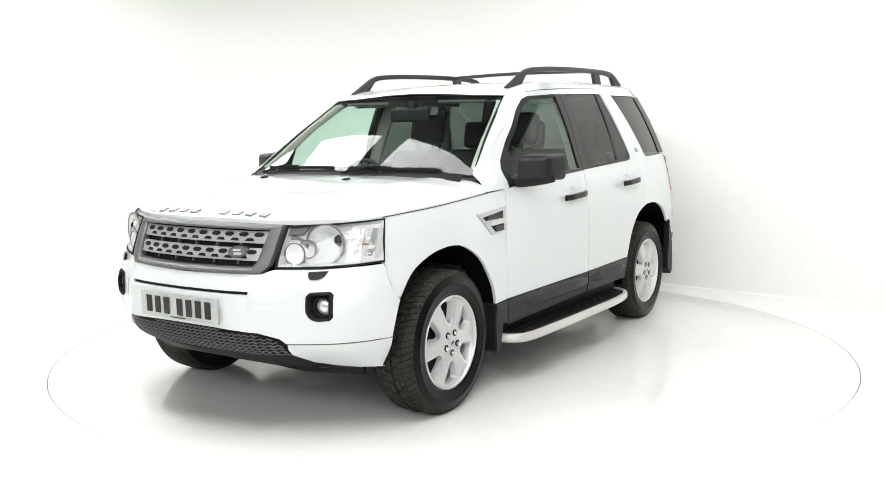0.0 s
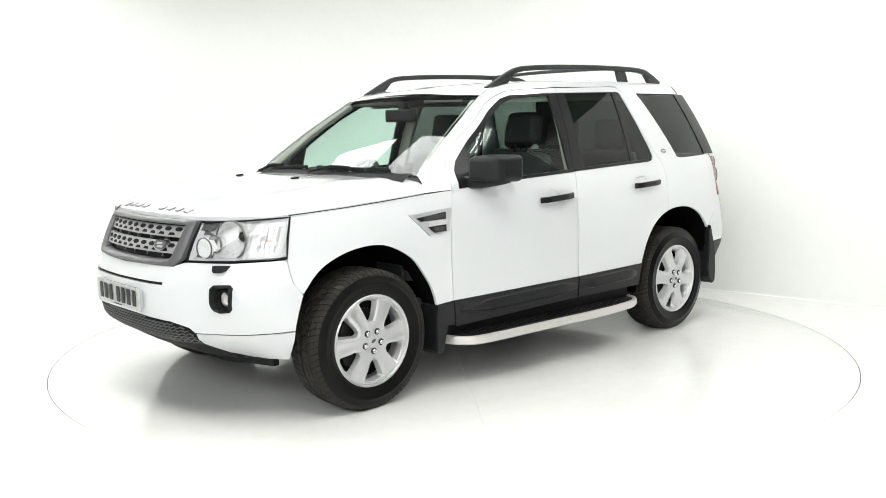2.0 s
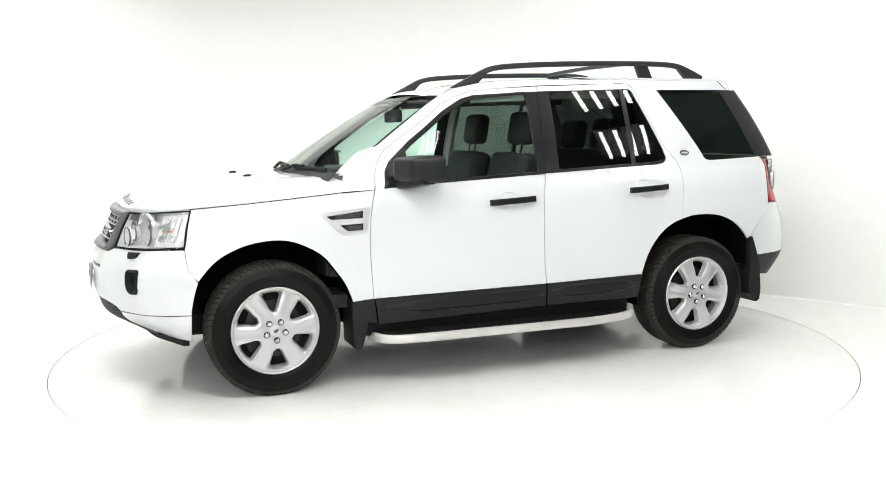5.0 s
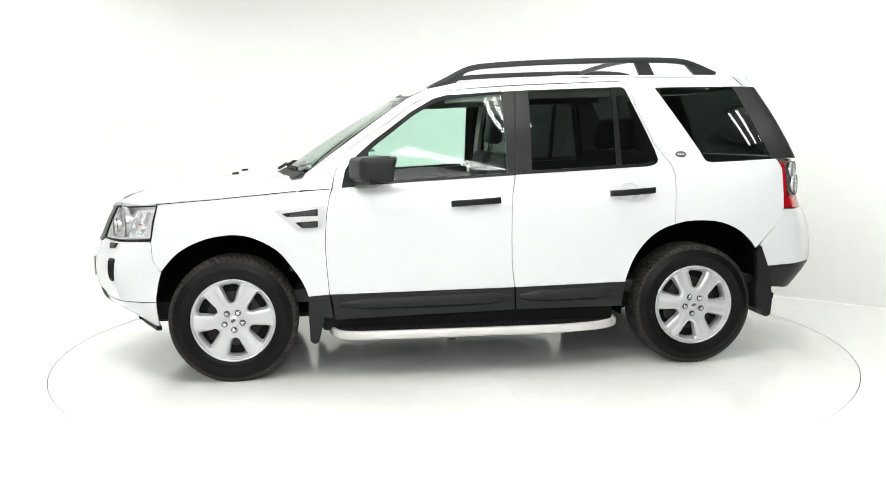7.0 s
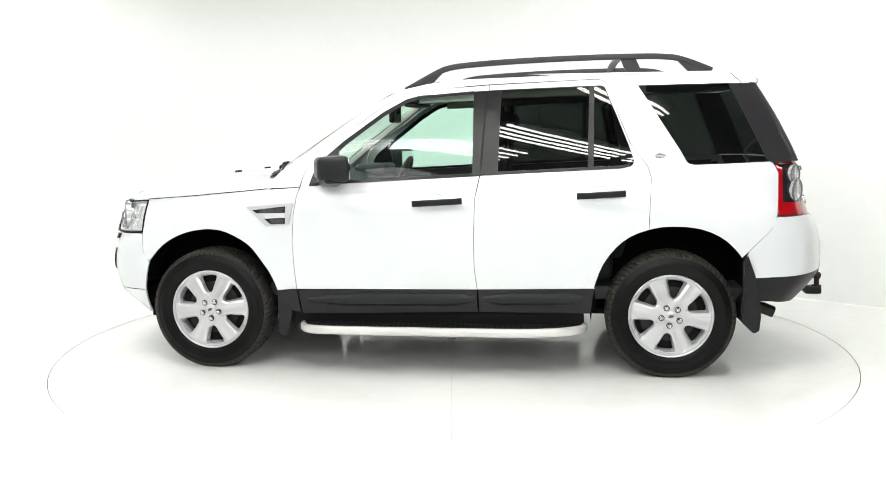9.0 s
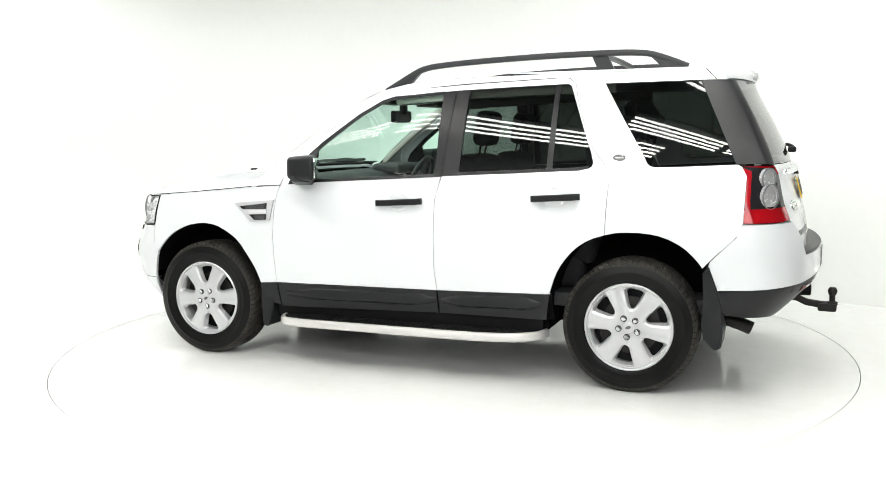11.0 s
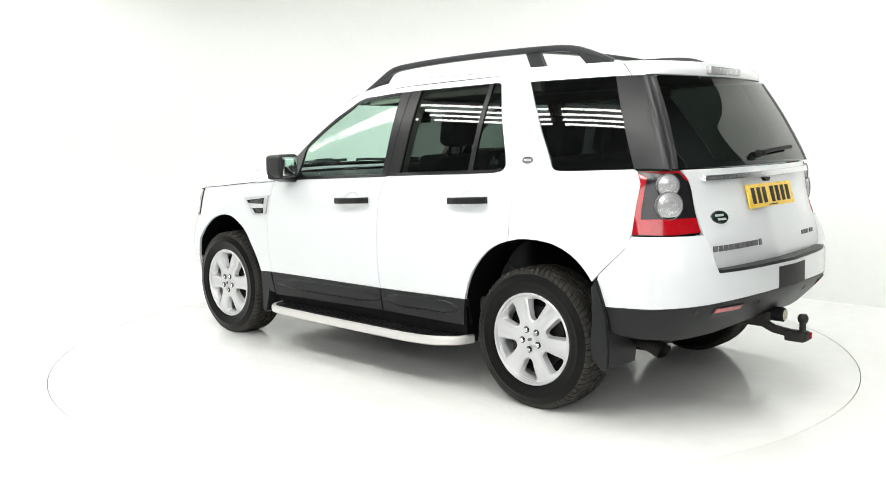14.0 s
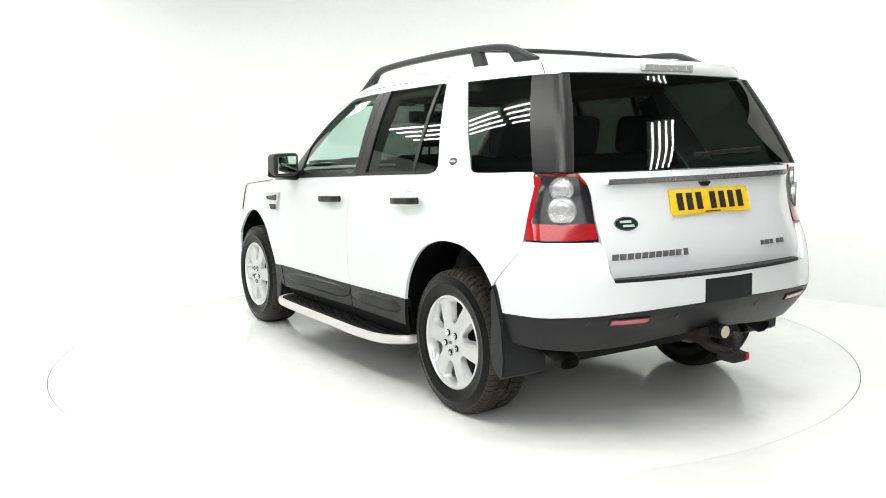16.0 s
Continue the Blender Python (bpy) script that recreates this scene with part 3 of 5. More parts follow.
side_panel("belt_trim", [(-.28, 1.134), (-1.055, 1.169), (-1.10, 1.179), (-1.10, 1.196), (-1.055, 1.186), (-.28, 1.151)], GLOSSBLACK, "black window seal", gap=0, raised=.003)
side_panel("mirror_sail", [(.713, 1.082), (.692, 1.171), (.661, 1.218), (.56, 1.304), (.545, 1.10)], GLOSSBLACK, "black mirror mounting", gap=0, raised=.003)
for s in (1, -1):
    # the rear pillar: a flat face that rounds into the tailgate glass
    bm = bmesh.new()
    rows = []
    for k in range(13):
        f = k / 12
        z = 1.632 + (1.203 - 1.632) * f
        xw = -1.648 + (-1.842 + 1.648) * f
        a = on_glass(xw, z, .004)
        yb = .578 + (.726 - .578) * f
        b = Vector((rear_x(0, z) + (rear_x(.36, z) - rear_x(0, z)) * (yb / .36) ** 2, yb, z))
        c = Vector((b.x - .004, a.y - .13 * abs(b.x - xw), z))
        m = a.lerp(c, .74)
        curve = [a, a.lerp(c, .37), m] + [m * (1 - q) ** 2 + c * 2 * q * (1 - q) + b * q * q for q in (.2, .4, .6, .8, 1)]
        rows.append([bm.verts.new((p.x, p.y * s, p.z)) for p in curve])
    for a, b in zip(rows, rows[1:]):
        for i in range(len(a) - 1):
            bm.faces.new((a[i], a[i + 1], b[i + 1], b[i]))
    bmesh.ops.recalc_face_normals(bm, faces=bm.faces)
    part("tail_pillar", bm, PILLAR, car, "satin black rear pillar panel", angle=80)

# ends
def end_panel(name, poly, place, mat=WHITE, label="", gap=.0014, depth=.018, ys=END_Y, holes=()):
    return part(name, shell(poly, ys, SIDE_Z, place, gap, depth, holes), mat, car, label)


FOG = [(.640, .684), (.750, .690), (.751, .566), (.672, .556), (.640, .585)]
FOG = [tuple(np.array(p) + (np.array(q) - np.array(p)) * .014 / math.dist(p, q)) for i, p in enumerate(FOG) for q in (FOG[i - 1], FOG[(i + 1) % 5])]
SLOT = [(-.387, .674), (.402, .674), (.402, .688), (-.387, .688)]


def sym(half):
    """A polygon symmetric about y = 0 from the half with y > 0, listed from the top middle to the bottom middle."""
    return half + [(-y, z) for y, z in half[::-1]]


bumper = end_panel("front_bumper", sym([(.02, .758), (.44, .764), (.492, .785), (.70, .786), (.866, .797), (.885, .74), (.92, .69), (.94, .628), (.94, .55), (.94, .462), (.70, .452), (.545, .45), (.52, .475), (.44, .502), (.2, .514), (.02, .517)]), on_front, label="white painted front bumper", holes=(FOG, [(-y, z) for y, z in FOG], SLOT))
end_panel("bumper_apron", [(.94, .46), (.70, .45), (.548, .448), (.535, .39), (.58, .337), (.66, .316), (.74, .310), (.86, .316), (.91, .335), (.94, .38)], on_front, label="white lower bumper corner")
end_panel("bumper_apron", [(-.94, .46), (-.70, .45), (-.548, .448), (-.535, .39), (-.58, .337), (-.66, .316), (-.74, .310), (-.86, .316), (-.91, .335), (-.94, .38)], on_front, label="white lower bumper corner")
tail_half = [(.02, 1.198), (.70, 1.198), (.668, 1.15), (.655, 1.10), (.645, .92), (.648, .80), (.63, .745), (.02, .745)]
end_panel("tailgate", sym(tail_half), on_rear, label="white tailgate")
rb = [(.02, .735), (.63, .735), (.65, .78), (.652, .88), (.66, .905), (.87, .905), (.93, .905), (.95, .84), (.95, .72), (.95, .60), (.95, .572), (.835, .586), (.627, .60), (.4, .609), (.02, .616)]
end_panel("rear_bumper", sym(rb), on_bumper, label="white painted rear bumper")
for s in (1, -1):
    bm = bmesh.new()
    line = smooth_line([(.632, .737), (.645, .765), (.651, .80), (.653, .88), (.66, .905)], 2)
    rows = [[bm.verts.new((p.x, s * p.y, p.z)) for p in (on_bumper(y, z, .002), on_bumper(y - .004, z, .02), on_rear(y - .004, z, .03))] for y, z in line]
    for a, b in zip(rows, rows[1:]):
        for i in range(2):
            bm.faces.new((a[i], a[i + 1], b[i + 1], b[i]))
    part("bumper_return", bm, WHITE, car)
end_panel("bumper_skirt", sym([(.02, .616), (.4, .609), (.627, .60), (.835, .586), (.95, .570), (.95, .50), (.95, .455), (.86, .43), (.70, .413), (.45, .415), (.27, .435), (.02, .45)]), on_bumper, CLAD, "charcoal plastic lower rear bumper")
bm = shell(sym([(.02, 1.640), (.585, 1.634), (.742, 1.203), (.02, 1.203)]), [round(-.75 + .025 * i, 3) for i in range(61)], FINE_Z, lambda a, b, d: Vector((rear_x(0, b) + (rear_x(.36, b) - rear_x(0, b)) * (a / .36) ** 2 + d + .002, a, b)), 0, 0)
part("tailgate_window", bm, PRIVACY, car, "dark heated tailgate glass").visible_shadow = False

# bonnet, windscreen, roof
hood = []
for x, y in BODY[LEVELS.index(1.0)]:
    if x > 1.0:
        hood.append((x - .006, max(0, y - (.010 if x < 1.75 else .004))))
hood = hood[:: 6] + [(.965, .90), (.925, .855), (.915, .80), (.96, .6), (1.02, .3), (1.035, .02)]
hood = [p for p in hood if p[1] > .015]
hood = [(2.062, .02)] + hood
hood_poly = hood + [(x, -y) for x, y in hood[::-1]]
bm = shell(hood_poly, [1.0 + .05 * i for i in range(22)], sorted(END_Y + [.92, -.92, .35, -.35, .25, -.25]), on_hood, .002, .02)
part("bonnet", bm, WHITE, car, "white clamshell bonnet")
for s in (1, -1):
    bm = bmesh.new()
    sweep(bm, [(x, s * (hood_half(x) + .0005), hood_edge(x) - .001) for x in steps(.965, 1.735, .05)], [(-.0007, -.003), (.0007, -.003), (.0007, .0012), (-.0007, .0012)])
    part("bonnet_seal", bm, BLACK, car, "black rubber bonnet seal")


def screen_point(u, v, deep=0.0):
    """u from -1 to 1 across, v from 0 at the foot to 1 at the top of the windscreen."""
    z = 1.15 + (1.592 - 1.15) * v
    half = .812 + (.640 - .812) * v
    bulge = .145 + (.05 - .145) * v
    x = .912 + (.292 - .912) * v + bulge * (1 - abs(u) ** 2.4)
    return Vector((x + .025 * math.sin(math.pi * v) - .55 * deep, half * u, z + .012 * (1 - u * u) - .8 * deep))


bm = bmesh.new()
g = [[bm.verts.new(screen_point(-1 + i / 12, j / 10)) for i in range(25)] for j in range(11)]
for j in range(10):
    for i in range(24):
        bm.faces.new((g[j][i], g[j][i + 1], g[j + 1][i + 1], g[j + 1][i]))
bmesh.ops.recalc_face_normals(bm, faces=bm.faces)
part("windscreen", bm, SCREENGLASS, car, "clear laminated windscreen").visible_shadow = False
for s in (-1, 1):
    bm = bmesh.new()
    sweep(bm, [screen_point(s * .975, j / 12, .006) for j in range(13)], rounded(.006, .004, .003, 2))
    part("screen_seal", bm, BLACK, car)
bm = bmesh.new()
sweep(bm, [screen_point(-.97 + i * .0808, .992, .006) for i in range(25)], rounded(.010, .004, .003, 2))
part("screen_seal", bm, BLACK, car)


# dark strip: the screen's top tint and a dark reflection in one
bm = bmesh.new()
g = [[bm.verts.new(screen_point(-.985 + 1.97 * i / 24, v, -.0012)) for i in range(25)] for v in (.93, .965, .995)]
for a, b in zip(g, g[1:]):
    for i in range(24):
        bm.faces.new((a[i], a[i + 1], b[i + 1], b[i]))
bmesh.ops.recalc_face_normals(bm, faces=bm.faces)
part("tint_and_reflection_band", bm, PRIVACY, car, "dark tint along the screen's top, with its dark reflection put in").visible_shadow = False


def roof_z(x, f):
    mid = float(np.interp(x, [-1.9, -1.75, -1.5, -1.1, -.6, -.2, .1, .25, .36], [1.69, 1.70, 1.708, 1.714, 1.712, 1.70, 1.670, 1.643, 1.612]))
    edge = float(np.interp(x, [-1.9, -1.7, -1.4, -.9, -.4, -.1, .05, .2, .30, .36], [1.685, 1.688, 1.69, 1.692, 1.689, 1.680, 1.665, 1.634, 1.592, 1.56]))
    return edge + (mid - edge) * (1 - abs(f) ** 2.2)


bm = bmesh.new()
xs = [.345, .30, .25, .18, .1, 0, -.12, -.25, -.4, -.6, -.8, -1.0, -1.2, -1.4, -1.55, -1.66]
g = []
for x in xs:
    row = []
    for i in range(-12, 13):
        f = i / 12
        w = side_y(min(x, .27), min(1.69, roof_z(x, 1))) - .001 if x > -1.7 else side_y(-1.7, 1.695) - (-1.7 - x) * .65
        bow = .045 * (1 - f * f) if x > .2 else 0
        row.append(bm.verts.new((x + (bow - .05 if x == .345 else bow * .5), w * f, roof_z(x, f))))
    g.append(row)
for a, b in zip(g, g[1:]):
    for i in range(24):
        bm.faces.new((a[i], a[i + 1], b[i + 1], b[i]))
bmesh.ops.recalc_face_normals(bm, faces=bm.faces)
part("roof", bm, WHITE, car, "white roof skin")
bm = bmesh.new()
g = []
for i in range(-14, 15):
    f = i / 14
    w0 = side_y(-1.665, 1.695)
    ends = [Vector((-1.665, w0 * f, roof_z(-1.66, f) + .001))]
    for half, z, out in ((.645, 1.706, -.06), (.615, 1.694, .012), (.612, 1.682, .022), (.60, 1.662, .020), (.592, 1.641, .006), (.585, 1.637, -.02)):
        y = half * f
        ends.append(Vector((rear_x(y, min(z, 1.69)) - out, y, z + (.012 * (1 - f * f) if z > 1.69 else 0))))
    g.append([bm.verts.new(p) for p in ends])
for a, b in zip(g, g[1:]):
    for i in range(len(a) - 1):
        bm.faces.new((a[i], a[i + 1], b[i + 1], b[i]))
for row in (g[0], g[-1]):
    q = row[0].co
    v = bm.verts.new((-1.76, math.copysign(side_y(-1.76, 1.64) - .01, q.y), 1.636))
    for i in range(len(row) - 1):
        bm.faces.new((row[i], row[i + 1], v))
bmesh.ops.recalc_face_normals(bm, faces=bm.faces)
part("spoiler", bm, WHITE, car, "white tailgate spoiler")

for s in (1, -1):
    bm = bmesh.new()
    sweep(bm, [(-1.665 - .06 * (1.695 - z) / .06, s * (side_y(-1.665 - .06 * (1.695 - z) / .06, min(z, 1.69)) + .001), z) for z in (1.694, 1.68, 1.665, 1.65, 1.638)], rounded(.0016, .0016, .0008, 1), up=(0, 1, 0))
    part("spoiler_seam", bm, BLACK, car)

# dark liner behind the panels, with wheel tubs
for s in (1, -1):
    for poly in ([(1.70, .99), (.98, 1.04), (.79, 1.05), (-1.2, 1.10), (-1.85, 1.15), (-1.87, .93), (-1.70, .69)] + [(x, z + .012) for x, z in R_ARCH2[::-1][1:]] + [(x, z + .012) for x, z in R_ARCH[::-1]] + [(-.93, .36), (.80, .36), (.90, .48)] + [(x, z + .012) for x, z in F_ARCH[1:]] + [(1.74, .80)],):
        bm = shell(poly, SIDE_X[::2], SIDE_Z[::2], lambda a, b, d: on_side(a, b, d + .03), 0, 0)
        part("inner_panel", bm if s > 0 else mirrored(bm), LINER, car)
    for cx in (1.335, -1.325):
        bm = bmesh.new()
        edge = F_ARCH if cx > 0 else (R_ARCH + R_ARCH2[1:])
        edge = [(edge[0][0] - (.01 if cx > 0 else -.01), .30)] + edge + [(edge[-1][0] + (.02 if cx > 0 else -.02), .50)]
        arc = [(x + (x - cx) * .012, z + .006) for x, z in edge]
        n = len(arc) - 1
        outer = [bm.verts.new((x, s * (side_y(x, max(z, .3)) - .012), z)) for x, z in arc]
        inner = [bm.verts.new((x, s * .56, z)) for x, z in arc]
        for i in range(n):
            bm.faces.new((outer[i], outer[i + 1], inner[i + 1], inner[i]))
        bm.faces.new(inner)
        part("wheel_arch_liner", bm, LINER, car)
bm = bmesh.new()
box(bm, -1.75, 1.85, -.5, .5, .27, .40, .04)
box(bm, -.86, .84, -.86, .86, .262, .40, .02)
box(bm, 1.66, 1.92, -.60, .60, .30, .42, .04)
box(bm, -1.88, -1.75, -.66, .66, .44, .52, .03)
part("underbody", bm, BLACK, car, "black underbody")


# ---- wheels ----
def rim_mesh():
    bm = bmesh.new()
    # six sectors: 8 steps across each hole and 10 across each spoke
    radii = [.0, .03, .058, .085, .097, .099, .102, .108, .118, .136, .155, .174, .190, .200, .205, .2085, .2105, .215, .219]

    def half_hole(r):
        return float(np.interp(r, [.085, .099, .102, .108, .118, .155, .190, .200, .205, .2085], [3.0, 3.0, 6.5, 9.5, 12.0, 14.6, 16.4, 16.2, 15.2, 13.4]))

    def angles(r):
        h = half_hole(r)
        one = [-h + 2 * h * k / 8 for k in range(8)] + [h + (60 - 2 * h) * k / 10 for k in range(10)]
        return [radians(30 + 60 * q + a) for q in range(6) for a in one]
    n = 108
    def height(r, a):
        h = np.interp(r, [0, .06, .10, .15, .20, .219], [-.004, -.004, -.001, -.003, -.010, -.011])
        off = abs((math.degrees(a) + 30) % 60 - 30)
        half = 30 - half_hole(r)
        if .09 < r < .212:
            h -= .008 * min(1, off / half) ** 5
        if .095 < r < .212:
            h -= .0035 * max(0, 1 - (off * r / 1.15) ** 4)
        return float(h)
    rings = [[bm.verts.new((r * math.cos(a), height(r, a), r * math.sin(a))) for a in angles(r)] for r in radii[1:]]
    keep = bm.faces.new(rings[0])
    faces = [keep]
    for k in range(len(rings) - 1):
        r = (radii[k + 1] + radii[k + 2]) / 2
        for i in range(n):
            if .099 < r < .2085 and i % 18 < 8:
                continue
            faces.append(bm.faces.new((rings[k][i], rings[k][(i + 1) % n], rings[k + 1][(i + 1) % n], rings[k + 1][i])))
    out = bmesh.ops.extrude_face_region(bm, geom=faces)["geom"]
    # the copy stays in front, the originals go back
    front = {v for v in out if isinstance(v, bmesh.types.BMVert)}
    for v in bm.verts:
        if v not in front:
            # the walls of the openings slope inwards
            r, a = math.hypot(v.co.x, v.co.z), math.degrees(math.atan2(v.co.z, v.co.x))
            off = (a - 30 + 30) % 60 - 30
            if .098 < r < .21 and abs(off) < half_hole(r) + .3:
                a -= math.copysign(min(3.4, abs(off)), off)
                r -= .007 * max(0, (r - .18) / .028)
            v.co = Vector((r * .985 * math.cos(radians(a)), v.co.y - .030, r * .985 * math.sin(radians(a))))
    lathe(bm, [(.2185, -.012), (.220, -.006), (.224, .0), (.230, .002), (.234, -.002), (.234, -.012), (.228, -.018), (.222, -.03), (.213, -.06), (.208, -.16), (.222, -.19), (.20, -.19), (.206, -.06), (.2185, -.02)], 96, closed=True)
    bmesh.ops.recalc_face_normals(bm, faces=bm.faces)
    return bm


def tyre_mesh():
    bm = bmesh.new()
    pr = [(.226, .095), (.231, .108), (.242, .115), (.262, .119), (.285, .1205), (.287, .1215), (.296, .1215), (.298, .1195), (.318, .1155), (.333, .1085), (.343, .099), (.349, .085), (.351, .06), (.352, 0)]
    pr = pr + [(r, -d) for r, d in pr[::-1][1:]]
    lathe(bm, pr, 96)
    bmesh.ops.recalc_face_normals(bm, faces=bm.faces)
    return bm


def tread_mesh():
    bm = bmesh.new()
    rng = random.Random(4)
    n = 70

    def block(a0, a1, ring):
        """ring: (depth, radius) pairs across the block."""
        low, top = [], []
        for a in (a0, a1):
            for d, r in ring:
                q = a + 1.3 * abs(d)
                top.append(bm.verts.new((r * math.cos(q), d, r * math.sin(q))))
                low.append(bm.verts.new(((r - .009) * math.cos(q), d, (r - .009) * math.sin(q))))
        m = len(ring)
        for i in range(m - 1):
            bm.faces.new((top[i], top[i + 1], top[m + i + 1], top[m + i]))
            bm.faces.new((top[i], low[i], low[i + 1], top[i + 1]))
            bm.faces.new((top[m + i], top[m + i + 1], low[m + i + 1], low[m + i]))
        bm.faces.new((top[0], top[m], low[m], low[0]))
        bm.faces.new((top[m - 1], low[m - 1], low[2 * m - 1], top[2 * m - 1]))

    for i in range(n):
        a = 2 * math.pi * i / n
        w = 2 * math.pi / n
        for s in (1, -1):
            o = 0 if s > 0 else w * .5
            block(a + o + w * .08, a + o + w * .90, [(s * .066, .3575), (s * .088, .3555), (s * .102, .3475), (s * .1105, .336)])
            block(a + o + w * .22, a + o + w * 1.02, [(s * .034, .3585), (s * .062, .3580)])
        if i % 2 == 0:
            for s, ph in ((-1, 0), (1, .7)):
                block(a + w * (.1 + ph), a + w * (1.75 + ph), [(s * .006, .359), (s * .030, .3588)])
    bmesh.ops.recalc_face_normals(bm, faces=bm.faces)
    return bm


RIM, TYRE, TREAD = mesh_of("wheel", rim_mesh(), ALLOY, angle=28), mesh_of("tyre", tyre_mesh(), RUBBER, angle=50), mesh_of("tread", tread_mesh(), TREADRUB, smooth=False)
bm = bmesh.new()
lathe(bm, [(.0001, .013), (.009, .013), (.0125, .009), (.0125, -.004)], 12)
NUT = mesh_of("wheel_nut", bm, CHROME)
# flat black ring paints the shade of a recess round each nut
bm = bmesh.new()
lathe(bm, [(.017, .0), (.017, .002), (.0135, .002), (.0135, 0)], 16)
NUTRING = mesh_of("nut_recess_shade", bm, BLACK)
bm = bmesh.new()
lathe(bm, [(.0001, .006), (.022, .006), (.028, .003), (.03, -.004)], 24)
CAP = mesh_of("hub_cap", bm, ALLOY)
bm = bmesh.new()
bmesh.ops.create_circle(bm, cap_ends=True, segments=24, radius=.015)
bmesh.ops.scale(bm, vec=(1, .55, 1), verts=bm.verts)
bmesh.ops.transform(bm, matrix=pose(0, .0075, 0, -90, 0, 0) @ pose(0, 0, 0, 0, 0, 25), verts=bm.verts)
CAPMARK = mesh_of("cap_mark", bm, GREY)
bm = bmesh.new()
lathe(bm, [(.07, -.075), (.155, -.075), (.155, -.095), (.07, -.095), (.07, -.075)], 40)
lathe(bm, [(.001, -.05), (.07, -.05), (.075, -.10)], 24)
bmesh.ops.recalc_face_normals(bm, faces=bm.faces)
DISCM = mesh_of("brake_disc", bm, DISC)
bm = bmesh.new()
box(bm, .06, .17, -.12, -.055, -.06, .07, .015)
CALIPER = mesh_of("brake_caliper", bm, RUST)
# added black disc across the barrel, stands for the shade behind the spokes
bm = bmesh.new()
lathe(bm, [(.001, -.1), (.207, -.1), (.207, -.13)], 32)
SHADEPLATE = mesh_of("barrel_shade_plate", bm, BLACK)


def wheel(x, side, spin):
    w = new("wheel", RIM)
    w.parent = car
    tagged(w, "six-spoke silver alloy wheel")
    w.matrix_basis = pose(x, side * .917, .352, 0, spin, 0 if side > 0 else 180)
    for name, data, m in (("tyre", TYRE, pose(0, -.112, 0)), ("tread", TREAD, pose(0, -.112, 0)), ("hub_cap", CAP, pose(0, -.004, 0)), ("cap_mark", CAPMARK, pose(0, -.004, 0)), ("brake_disc", DISCM, pose(0, 0, 0)), ("barrel_shade_plate", SHADEPLATE, pose(0, 0, 0)), ("brake_caliper", CALIPER, pose(0, 0, 0, 0, 20, 0))):
        o = new(name, data)
        o.parent = w
        o.matrix_basis = m
    for k in range(5):
        a = radians(90 + 72 * k + 36)
        for name, data in (("wheel_nut", NUT), ("nut_recess_shade", NUTRING)):
            o = new(name, data)
            o.parent = w
            o.matrix_basis = pose(.052 * math.cos(a), -.002, .052 * math.sin(a))


wheel(1.332, 1, 4)
wheel(-1.334, 1, -8)
wheel(1.332, -1, 12)
wheel(-1.334, -1, 30)


# ---- sills, cladding, running boards, mud flaps ----
side_panel("sill_cladding", [(.795, .481), (.913, .473), (.905, .42), (.86, .36), (.775, .345)], CLAD, "charcoal plastic wing cladding", gap=.001, raised=.006, depth=.03)
side_panel("door_cladding", [(.789, .482), (.316, .484), (-.256, .494), (-.262, .36), (.768, .335)], CLAD, "charcoal plastic door cladding", gap=.002, raised=.004, depth=.03)
side_panel("door_cladding", [(-.262, .494), (-.60, .500), (-.917, .507), (-.905, .45), (-.895, .36), (-.268, .36)], CLAD, "charcoal plastic door cladding", gap=.002, raised=.004, depth=.03)


def moulding(x0, x1, z0, z1):
    bm = bmesh.new()
    n = 14
    rows = []
    for i in range(n + 1):
        f = i / n
        x = x0 + (x1 - x0) * f
        zb, zt = z0[0] + (z0[1] - z0[0]) * f, z1[0] + (z1[1] - z1[0]) * f
        e = min(1, f * 5, (1 - f) * 9)
        mid = (zb + zt) / 2
        zb, zt = mid + (zb - mid) * (.35 + .65 * e), mid + (zt - mid) * (.35 + .65 * e)
        y = side_y(x, .44) + .004
        b = .004 + .014 * e
        rows.append([bm.verts.new(p) for p in ((x, y, zt), (x, y + b * .6, zt - .008), (x, y + b, (zb + zt) / 2 + .006), (x, y + b, zb + .014), (x, y + b * .6, zb + .004), (x, y - .002, zb))])
    for a, b in zip(rows, rows[1:]):
        for i in range(5):
            bm.faces.new((a[i], a[i + 1], b[i + 1], b[i]))
    bmesh.ops.recalc_face_normals(bm, faces=bm.faces)
    return bm


